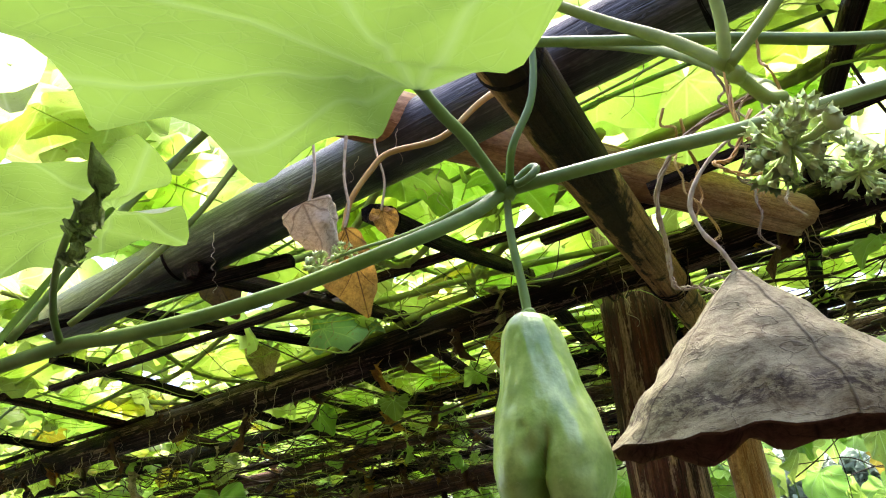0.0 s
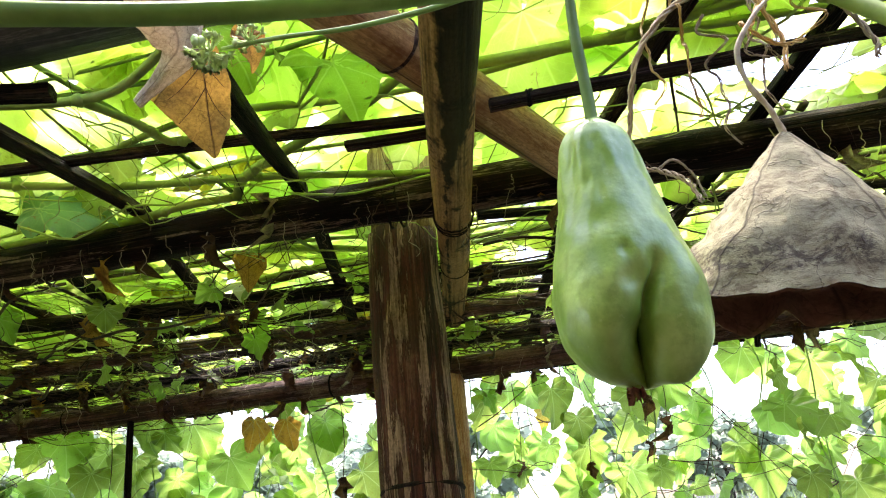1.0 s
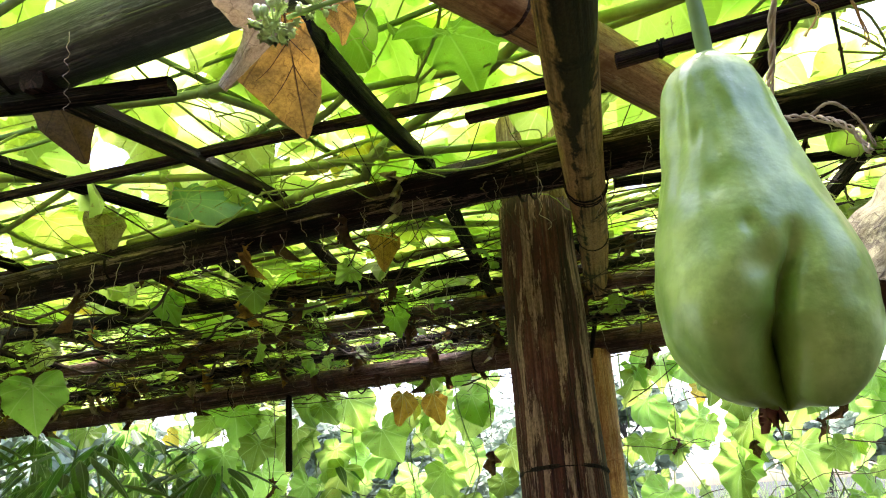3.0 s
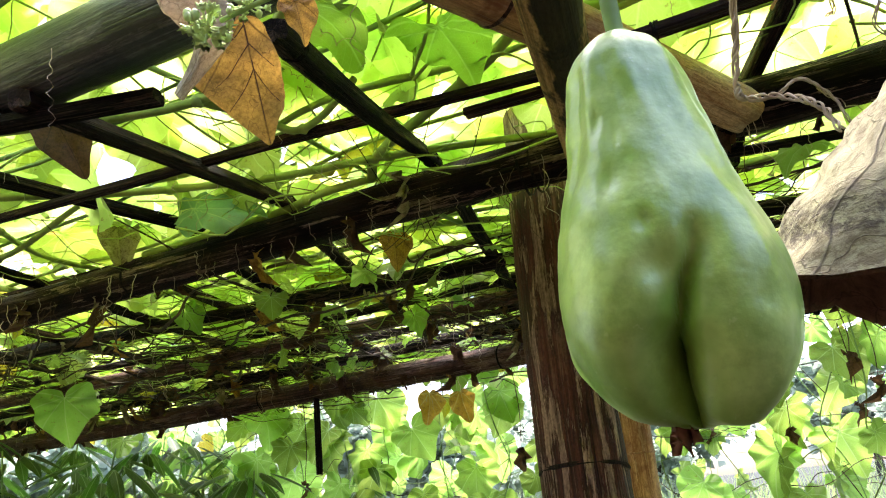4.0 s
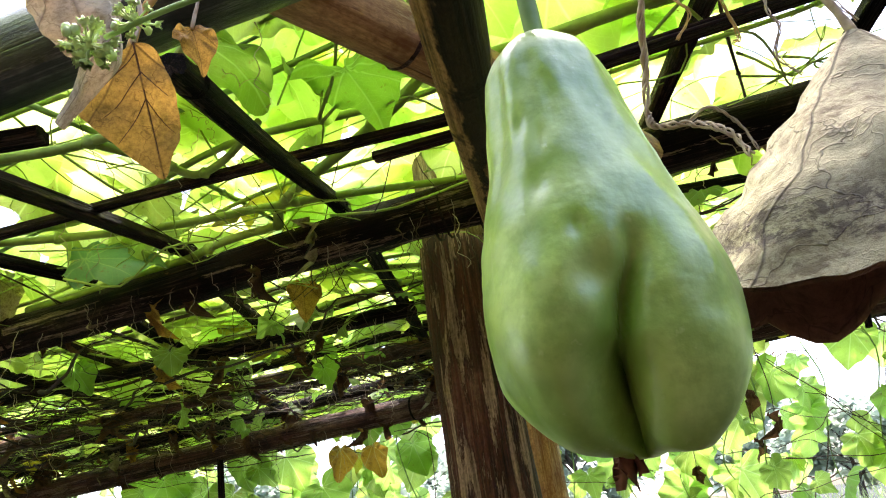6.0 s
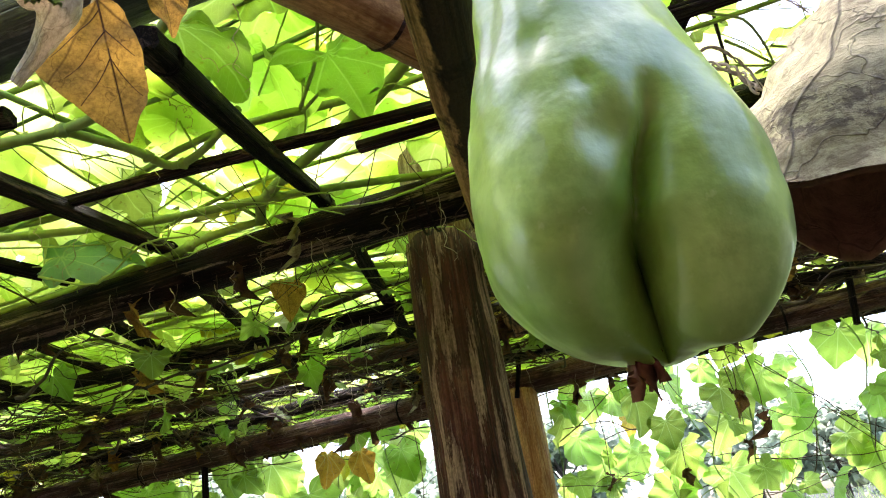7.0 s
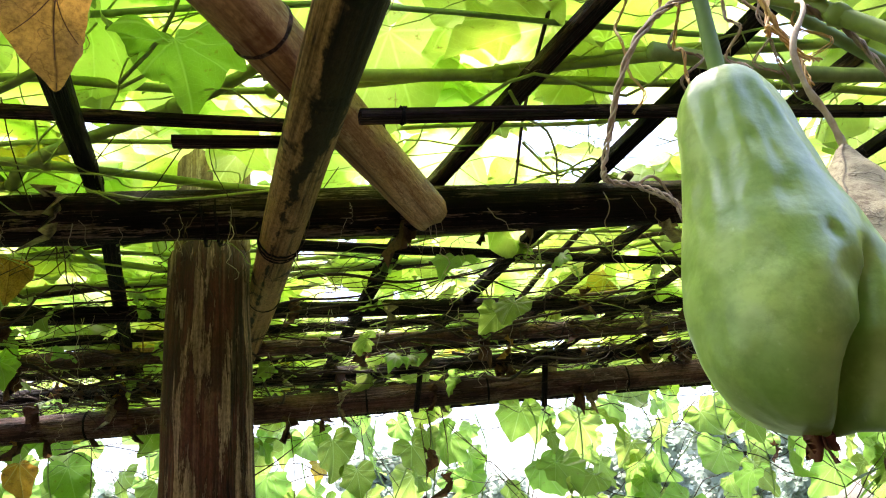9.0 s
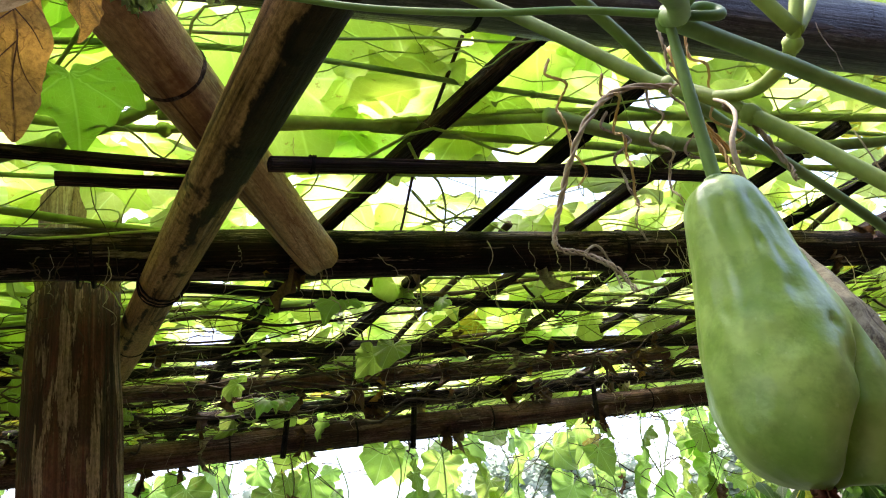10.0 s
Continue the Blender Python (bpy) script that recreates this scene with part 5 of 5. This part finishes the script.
# the stout stems between the near and middle beams
for pts, r in (
    ([(-0.75, 0.80, 2.035), (-0.563, 0.826, 2.04), (-0.418, 0.847, 2.04), (-0.23, 0.847, 2.04), (-0.067, 0.815, 2.04), (0.041, 0.801, 2.04), (0.171, 0.791, 2.04), (0.30, 0.78, 2.045)], 0.0058),
    ([(-0.078, 0.878, 2.04), (-0.059, 0.808, 2.043), (0.036, 0.681, 2.045), (0.093, 0.595, 2.045), (0.14, 0.50, 2.05)], 0.0075),
    ([(-0.55, 0.60, 2.0), (-0.421, 0.589, 2.0), (-0.301, 0.583, 2.0), (-0.22, 0.567, 2.0), (-0.17, 0.545, 2.01), (-0.10, 0.47, 2.04)], 0.0056),
    ([(-0.22, 0.567, 2.0), (-0.17, 0.61, 2.0), (-0.14, 0.647, 2.0), (-0.103, 0.621, 2.0), (-0.06, 0.57, 2.01)], 0.0048),
    ([(-0.5, 1.10, 2.04), (-0.25, 0.98, 2.04), (-0.16, 0.915, 2.04), (-0.078, 0.878, 2.04)], 0.0065),
    ([(0.13, 0.58, 2.06), (0.255, 0.527, 2.06), (0.357, 0.479, 2.06), (0.466, 0.404, 2.06), (0.657, 0.291, 2.06), (0.9, 0.16, 2.06), (1.5, -0.14, 2.07)], 0.0072),
    ([(0.42, 0.86, 2.05), (0.60, 0.74, 2.055), (0.80, 0.68, 2.05), (1.1, 0.50, 2.06)], 0.0035),
    ([(0.38, 0.30, 1.97), (0.52, 0.26, 1.96), (0.72, 0.20, 1.98), (0.95, 0.08, 2.0)], 0.0078),
):
    to_canopy(stem("climbing_stem", pts, r, r * 0.85, STEM_OLD, None, 9, 6, 0.12, "", (0.35, 0.6)))


# dry tendrils and rootlets that dangle from the poles
def tendril_mesh(seed):
    g = random.Random(seed)
    pts, p = [], Vector((0, 0, 0))
    n, turn, rad = g.randint(18, 30), g.uniform(0.5, 1.5), g.choice((0.0, 0.001, 0.0025, 0.005))
    drift = Vector((g.uniform(-0.5, 0.5), g.uniform(-0.5, 0.5), 0))
    for k in range(n):
        f = k / n
        coil = rad * min(1, 2 * f)
        pts.append(p + Vector((coil * math.cos(k * turn), coil * math.sin(k * turn), 0)))
        p = p + Vector((drift.x * 0.004 * math.sin(k * 0.4 + seed) + g.uniform(-0.0012, 0.0012), drift.y * 0.004 * math.cos(k * 0.3 + seed), -0.0042))
    v, f = tube(pts, 0.00075, 0.0004, 4)
    return raw_mesh("tendril", [tuple(q) for q in v], f, TENDRIL if seed % 3 else STEM_DEAD)


TENDRILS = [tendril_mesh(i) for i in range(16)]
LINES = [((-0.55, 0.556, 1.965), (0.9, -0.087, 1.965), 14, 0.031), ((-1.5, 1.545, 1.995), (1.6, 0.161, 1.995), 150, 0.033), ((-1.4, 1.783, 2.02), (2.2, 0.616, 2.02), 60, 0.02),
         ((-1.5, 2.32, 2.02), (2.2, 0.674, 2.02), 70, 0.022), ((-2.0, 2.95, 2.02), (2.4, 0.81, 2.02), 60, 0.022), ((-2.0, 3.06, 1.95), (2.4, 0.79, 1.95), 80, 0.035)]
for a, b, count, off in LINES:
    for i in range(count):
        f = rg.random()
        p = Vector(a).lerp(Vector(b), f) - NX * (off + rg.choice((0.0, 0.001, 0.0015, 0.004))) + Vector((0, 0, rg.uniform(-0.03, 0.01)))
        ob = new("tendril", TENDRILS[rg.randrange(16)])
        k = rg.uniform(0.35, 1.15) * (0.45 if count < 20 else 1.0)
        ob.matrix_basis = Matrix.Translation(p) @ Matrix.Rotation(rg.uniform(0, 6.28), 4, "Z") @ Matrix.Rotation(rg.uniform(-0.5, 0.5), 4, "X") @ Matrix.Diagonal((k, k, k * rg.uniform(0.7, 1.3), 1))
        to_canopy(ob)


for i in range(110):
    ob = new("tendril", TENDRILS[rg.randrange(16)])
    k = rg.uniform(0.4, 0.9)
    ob.matrix_basis = Matrix.Translation(band(rg.uniform(-1.2, 1.3), rg.uniform(0.36, 1.0), rg.uniform(2.02, 2.07))) @ Matrix.Rotation(rg.uniform(0, 6.28), 4, "Z") @ Matrix.Rotation(rg.uniform(-1.2, 1.2), 4, "X") @ Matrix.Diagonal((k, k, k, 1))
    to_canopy(ob)


def rag_mesh(seed):
    """A shrivelled scrap of dead leaf."""
    v, f, uv = leaf_data(seed, 1.0, 0.8, 0.7, HALF, 0.15)
    pts = []
    for p in v:
        q = Vector(p)
        q.x *= 0.5
        k = q * 3.5 + Vector((seed, 0, 0))
        q += Vector((noise.noise(k), noise.noise(k + Vector((7, 0, 0))), noise.noise(k + Vector((0, 7, 0))))) * 0.28
        pts.append((q.x, q.z, -q.y))
    return raw_mesh("dead_scrap", pts, f, (DRY_DARK, DRY_DARK, DRY_GREY, DRY_DARK, DRY_BROWN)[seed % 5], uv)


RAGS = [rag_mesh(i) for i in range(9)]
for i in range(230):
    a, b, count, off = LINES[rg.choice((1, 2, 3, 3, 4, 4, 5, 5))]
    p = Vector(a).lerp(Vector(b), rg.random()) - NX * (off * rg.uniform(-0.6, 1.0)) + Vector((0, 0, rg.uniform(-0.02, 0.03)))
    if 0.03 < p.x < 0.32 and 0.70 < p.y < 1.10:
        continue
    ob = new("dead_scrap", RAGS[rg.randrange(9)])
    k = rg.uniform(0.02, 0.075)
    ob.matrix_basis = Matrix.Translation(p) @ Matrix.Rotation(rg.uniform(0, 6.28), 4, "Z") @ Matrix.Diagonal((k, k, k, 1))
    to_canopy(ob)

# small fresh leaves that sprout between the poles
for i in range(100):
    at = band(rg.uniform(-1.9, 0.3), rg.uniform(0.95, 2.15), rg.uniform(1.965, 2.045))
    placed_leaf(at, (rg.gauss(0, 0.7), rg.gauss(0, 0.7), rg.uniform(-1.0, 0.1)), (rg.gauss(0, 0.5), -0.5 + rg.gauss(0, 0.4), 0.8), rg.uniform(0.022, 0.065), rg.randrange(10), "", LEAVES_HANG)

# fine dead stems tangled over the back of the lattice
tv, tf = [], []
for i in range(1150):
    n0, s0 = 0.98 + 1.22 * rg.random() ** 0.8, rg.uniform(-2.4, 2.4)
    ln = rg.uniform(0.15, 0.8)
    if s0 > -0.2 and rg.random() < 0.5:
        continue
    ang = rg.gauss(0, 0.5) if rg.random() < 0.55 else rg.uniform(-1.6, 1.6)
    z0 = 2.055 - abs(rg.gauss(0, 0.04))
    pts = [band(s0 + ln * math.cos(ang) * k / 7 + 0.028 * noise.noise((k * 0.9, i, 1)), n0 + ln * math.sin(ang) * k / 7 + 0.028 * noise.noise((k * 0.9, i, 2)), z0 + 0.045 * noise.noise((k * 0.7, i, 3)) - 0.02 * math.sin(math.pi * k / 7)) for k in range(8)]
    v, f = tube(spline(pts, 3), 0.0008 + 0.0042 * rg.random() ** 3, 0.0007, 4)
    tf += [tuple(q + len(tv) for q in face) for face in f]
    tv += v
tagged(to_canopy(new("dead_stem_tangle", raw_mesh("dead_stem_tangle", [tuple(q) for q in tv], tf, STEM_DEAD))), kind="stuff")
tv, tf = [], []
for i in range(900):
    n0, s0 = 0.32 + 1.9 * rg.random(), rg.uniform(-2.4, 2.4)
    ln = rg.uniform(0.1, 0.7)
    ang = rg.gauss(0, 0.5) if rg.random() < 0.5 else rg.uniform(-1.6, 1.6)
    z0 = 2.055 + rg.gauss(0, 0.03)
    pts = [band(s0 + ln * math.cos(ang) * k / 7 + 0.05 * noise.noise((k * 0.7, i, 6)), n0 + ln * math.sin(ang) * k / 7 + 0.05 * noise.noise((k * 0.6, i, 2)), z0 + 0.05 * noise.noise((k * 0.7, i, 3))) for k in range(8)]
    v, f = tube(spline(pts, 3), 0.0006 + 0.0016 * rg.random() ** 2, 0.0006, 5)
    tf += [tuple(q + len(tv) for q in face) for face in f]
    tv += v
tagged(to_canopy(new("green_stem_tangle", raw_mesh("green_stem_tangle", [tuple(q) for q in tv], tf, STEM_OLD))), kind="stuff")
tagged(canopy, "dense chayote foliage and stems covering the bamboo trellis", "climbing plant")

# ---- the curtain of vines along the far edge ----
def hanging_vine(s, n, top, bottom, seed, leaves):
    g = random.Random(seed)
    base = band(s, n, top)
    root = empty("hanging_vine", base)
    k = 7
    pts = [Vector((0.10 * noise.noise((i * 0.5, seed, 0)), 0.08 * noise.noise((i * 0.5, seed, 4)), -(top - bottom) * i / k)) for i in range(k + 1)]
    stem("stem", pts, 0.0028, 0.0012, STEM, root, 5, 4, 0.2)
    line = spline(pts, 4)
    for i in range(leaves):
        p = line[int((i + g.random()) / leaves * (len(line) - 1))]
        a = g.uniform(0, 2 * math.pi)
        reach = g.uniform(0.04, 0.13)
        q = p + Vector((math.cos(a) * reach, math.sin(a) * reach * 0.7, g.uniform(-0.02, 0.05)))
        size = g.uniform(0.07, 0.175)
        face = Vector((g.gauss(0, 0.5), -1.0 + g.gauss(0, 0.5), 0.55 + g.gauss(0, 0.4))).normalized()
        if g.random() < 0.5:
            face.y, face.x = -face.y, -face.x
        tip = Vector((g.gauss(0, 0.55), g.gauss(0, 0.4), -1.0))
        ob = put_leaf(g.choice(LEAVES_OLD) if g.random() < 0.015 else g.choice(LEAVES_HANG), q, tip, face, size, root)
        st = tube([p, p.lerp(q, 0.5) + Vector((0, 0, 0.015)), q], 0.0012, 0.001, 4)
        so = new("leaf_stalk", raw_mesh("leaf_stalk", [tuple(x) for x in st[0]], st[1], STEM))
        so.parent = ob
        so.matrix_parent_inverse = ob.matrix_basis.inverted()
    for i in range(5):
        p = line[g.randrange(len(line))]
        ln, a = g.uniform(0.2, 0.7), g.gauss(0, 0.6) + (math.pi if g.random() < 0.5 else 0)
        sh = [p + AX * (ln * math.cos(a) * j / 6) + Vector((0, 0.03 * noise.noise((j * 0.8, i, seed)), ln * math.sin(a) * j / 6 - 0.12 * ln * j / 6 + 0.05 * noise.noise((j * 0.7, seed, i)))) for j in range(7)]
        stem("shoot", sh, g.uniform(0.0014, 0.0026), 0.0010, STEM_DEAD if i else STEM, root, 5, 4, 0.2)
    return tagged(root, "hanging chayote vine with bright backlit leaves", "hanging vine", "curtain of vines")


for i in range(60):
    s = -2.9 + 6.5 * (i + rg.uniform(0.1, 0.9)) / 60
    hanging_vine(s, 2.25 + rg.uniform(0.0, 0.75), 2.08, rg.uniform(1.05, 1.45), 300 + i, rg.randint(7, 11))

for i in range(12):
    s = rg.uniform(-1.8, 2.6)
    at = band(s, 2.1 + rg.uniform(0, 0.4), 1.97)
    root = empty("dry_leaf", at)
    drop = rg.uniform(0.06, 0.30)
    ob = new("blade", RAGS[(0, 3, 6, 0, 3, 1)[i % 6]])
    k = rg.uniform(0.05, 0.095)
    ob.matrix_basis = Matrix.Translation((0, 0, -drop)) @ Matrix.Rotation(rg.uniform(0, 6.28), 4, "Z") @ Matrix.Diagonal((k, k, k, 1))
    ob.parent = root
    stem("withered_stalk", [(0, 0, 0.03), (0.01, 0.0, -drop * 0.5), (0, 0, -drop)], 0.0016, 0.0012, STEM_DEAD, root, 5, 4, 0.2)
    tagged(root, "shrivelled dark dead leaf hanging among the vines", "dry leaf", "withered leaves")


# ---- plants and trees beyond ----
def blade_data(n=5, width=0.13):
    """A long pointed leaf."""
    v, f, uv = [], [], []
    for i in range(n + 1):
        t = i / n
        w = width * math.sin(math.pi * (0.06 + 0.94 * t) ** 0.8) if t < 1 else 0.004
        z = -0.25 * t * t
        v += [(-w, t, z - 0.3 * w), (0, t, z), (w, t, z - 0.3 * w)]
        uv += [(-w, t), (0, t), (w, t)]
    for i in range(n):
        a = 3 * i
        for k in (0, 1):
            f += [(a + k, a + k + 1, a + k + 4), (a + k, a + k + 4, a + k + 3)]
    return v, f, uv


def shrub(at, height, seed, name, label, blade, leaf_size, whorls, mat, spread=0.5):
    g = random.Random(seed)
    root = empty(name, at)
    poses = []
    for i in range(7):
        a = g.uniform(0, 6.28)
        tip = Vector((spread * math.cos(a) * g.uniform(0.2, 1), spread * math.sin(a) * g.uniform(0.2, 1), height * g.uniform(0.8, 1.05)))
        stem("branch", [(0, 0, 0), tip * 0.4 + Vector((0.04, 0, 0)), tip * 0.75, tip], 0.008, 0.003, STEM, root, 7, 5, 0.2)
        for w in range(whorls):
            c = tip * (1 - 0.35 * w / whorls) + Vector((g.gauss(0, 0.05), g.gauss(0, 0.05), 0))
            for k in range(7):
                b = 6.28 * k / 7 + g.uniform(-0.3, 0.3)
                y = Vector((math.cos(b), math.sin(b), g.uniform(-1.0, -0.05))).normalized()
                x = y.cross(Vector((0, 0, 1))).normalized()
                z = x.cross(y)
                size = leaf_size * g.uniform(0.7, 1.2)
                poses.append(Matrix.Translation(c + y * 0.06) @ Matrix((x, y, z)).transposed().to_4x4() @ Matrix.Diagonal((size, size, size, 1)))
    ob = joined_leaves("crown", poses, [blade_data(5, blade)], mat)
    ob.parent = root
    return tagged(root, label, "shrub")


LEAF_DARK = leaf_material("dark_shrub_leaf", (0.035, 0.075, 0.018), (0.14, 0.30, 0.035), 0.4)
shrub(tuple(band(-1.75, 1.95, 0.0)), 1.74, 5, "cassava_shrub", "dark green shrub with long pointed leaves", 0.15, 0.17, 6, LEAF_DARK)
shrub(tuple(band(-2.05, 2.35, 0.0)), 1.80, 6, "cassava_shrub", "dark green shrub with long pointed leaves", 0.15, 0.17, 6, LEAF_DARK)

shrub((2.94, 0.90, 0.0), 1.72, 70, "cassava_shrub", "dark green shrub with long pointed leaves", 0.15, 0.17, 6, LEAF_DARK)
shrub((3.18, 1.40, 0.0), 1.66, 71, "cassava_shrub", "dark green shrub with long pointed leaves", 0.15, 0.17, 6, LEAF_DARK)
shrub((-1.39, 2.55, 0.0), 1.80, 72, "cassava_shrub", "dark green shrub with long pointed leaves", 0.15, 0.17, 6, LEAF_DARK)
shrub((-1.65, 2.86, 0.0), 1.92, 80, "cassava_shrub", "dark green shrub with long pointed leaves", 0.15, 0.17, 6, LEAF_DARK)
shrub((-1.48, 3.28, 0.0), 1.85, 81, "cassava_shrub", "dark green shrub with long pointed leaves", 0.15, 0.17, 6, LEAF_DARK)
shrub((-1.65, 3.43, 0.0), 1.95, 82, "cassava_shrub", "dark green shrub with long pointed leaves", 0.15, 0.17, 6, LEAF_DARK)
shrub((-2.08, 3.44, 0.0), 1.90, 83, "cassava_shrub", "dark green shrub with long pointed leaves", 0.15, 0.17, 6, LEAF_DARK)
shrub((-1.32, 3.99, 0.0), 1.72, 84, "cassava_shrub", "dark green shrub with long pointed leaves", 0.15, 0.17, 6, LEAF_DARK)

# far leaves paled to grey-green: distance haze is put into their colour
LEAF_TREE_HAZE = leaf_material("hazed_tree_leaf", (0.27, 0.33, 0.27), (0.58, 0.68, 0.52), 0.65, rand=0.25)
BARK = wood_material("tree_bark", (0.04, 0.03, 0.025), (0.11, 0.09, 0.07), (0.2, 0.17, 0.14), 0.3, 0.9, 12)
CLUMP = [(((0, 0, 0), (0.4 + 0.1 * i, 0.5, 0.08), (0, 1.1, -0.1), (-0.45, 0.45, 0.08)), ((0, 1, 2), (0, 2, 3)), ((0, 0), (0.4, 0.5), (0, 1), (-0.4, 0.5))) for i in range(3)]


def tree(at, height, seed):
    g = random.Random(seed)
    root = empty("tree", at)
    part("trunk", culm_bmesh(height * 0.75, 0.035 * height, 0.01 * height, seed, 12, 0.3, 0.15, 0.1), BARK, root)
    poses = []
    for b in range(11):
        a = g.uniform(0, 6.28)
        reach = g.uniform(0.12, 0.38) * height
        c = Vector((reach * math.cos(a), reach * math.sin(a), height * g.uniform(0.35, 0.98)))
        base = Vector((0, 0, c.z * 0.7))
        stem("limb", [base, base.lerp(c, 0.5) + Vector((0, 0, 0.03 * height)), c], 0.012 * height, 0.004 * height, BARK, root, 6, 4, 0.2)
        for k in range(520):
            d = Vector((g.gauss(0, 1), g.gauss(0, 1), g.gauss(0, 0.7))) * 0.095 * height
            s = g.uniform(0.04, 0.085) * height
            q = Euler((g.uniform(-1, 1), g.uniform(-1, 1), g.uniform(0, 6.28))).to_matrix().to_4x4()
            poses.append(Matrix.Translation(c + d) @ q @ Matrix.Diagonal((s, s, s, 1)))
    ob = joined_leaves("crown", poses, CLUMP, LEAF_TREE_HAZE)
    ob.parent = root
    return tagged(root, "leafy tree beyond the garden, its green paled for haze", "tree", "trees beyond the garden")


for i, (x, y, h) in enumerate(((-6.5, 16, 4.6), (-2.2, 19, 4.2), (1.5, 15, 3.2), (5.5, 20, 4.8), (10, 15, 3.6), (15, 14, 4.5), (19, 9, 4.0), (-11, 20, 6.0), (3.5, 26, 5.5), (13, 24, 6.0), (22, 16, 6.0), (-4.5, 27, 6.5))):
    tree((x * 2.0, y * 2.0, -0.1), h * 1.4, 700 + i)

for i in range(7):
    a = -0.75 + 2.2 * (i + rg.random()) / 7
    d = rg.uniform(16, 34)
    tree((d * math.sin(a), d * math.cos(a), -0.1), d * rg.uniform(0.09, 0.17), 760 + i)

# tall grass between
tv, tf = [], []
for i in range(9000):
    d = 4.5 + 17 * rg.random() ** 1.3
    a = rg.uniform(-0.75, 1.35)
    x, y = d * math.sin(a), d * math.cos(a)
    h = rg.uniform(0.5, 1.25) * (1.0 + 0.03 * d)
    w = rg.uniform(0.012, 0.03)
    b = rg.uniform(0, 6.28)
    lx, ly = rg.gauss(0, 0.22) * h, rg.gauss(0, 0.22) * h
    k = len(tv)
    cx, cy = w * math.cos(b), w * math.sin(b)
    tv += [(x - cx, y - cy, 0), (x + cx, y + cy, 0), (x - cx * 0.7 + lx * 0.3, y - cy * 0.7 + ly * 0.3, h * 0.6), (x + cx * 0.7 + lx * 0.3, y + cy * 0.7 + ly * 0.3, h * 0.6), (x + lx, y + ly, h)]
    tf += [(k, k + 1, k + 3, k + 2), (k + 2, k + 3, k + 4)]
GRASS = leaf_material("grass_blade", (0.20, 0.27, 0.11), (0.45, 0.58, 0.22), 0.45)
tagged(new("tall_grass", raw_mesh("tall_grass", tv, tf, GRASS, [(0.1, 0.1)] * len(tv))), "tall pale green grass beyond the trellis", "grass", kind="stuff")
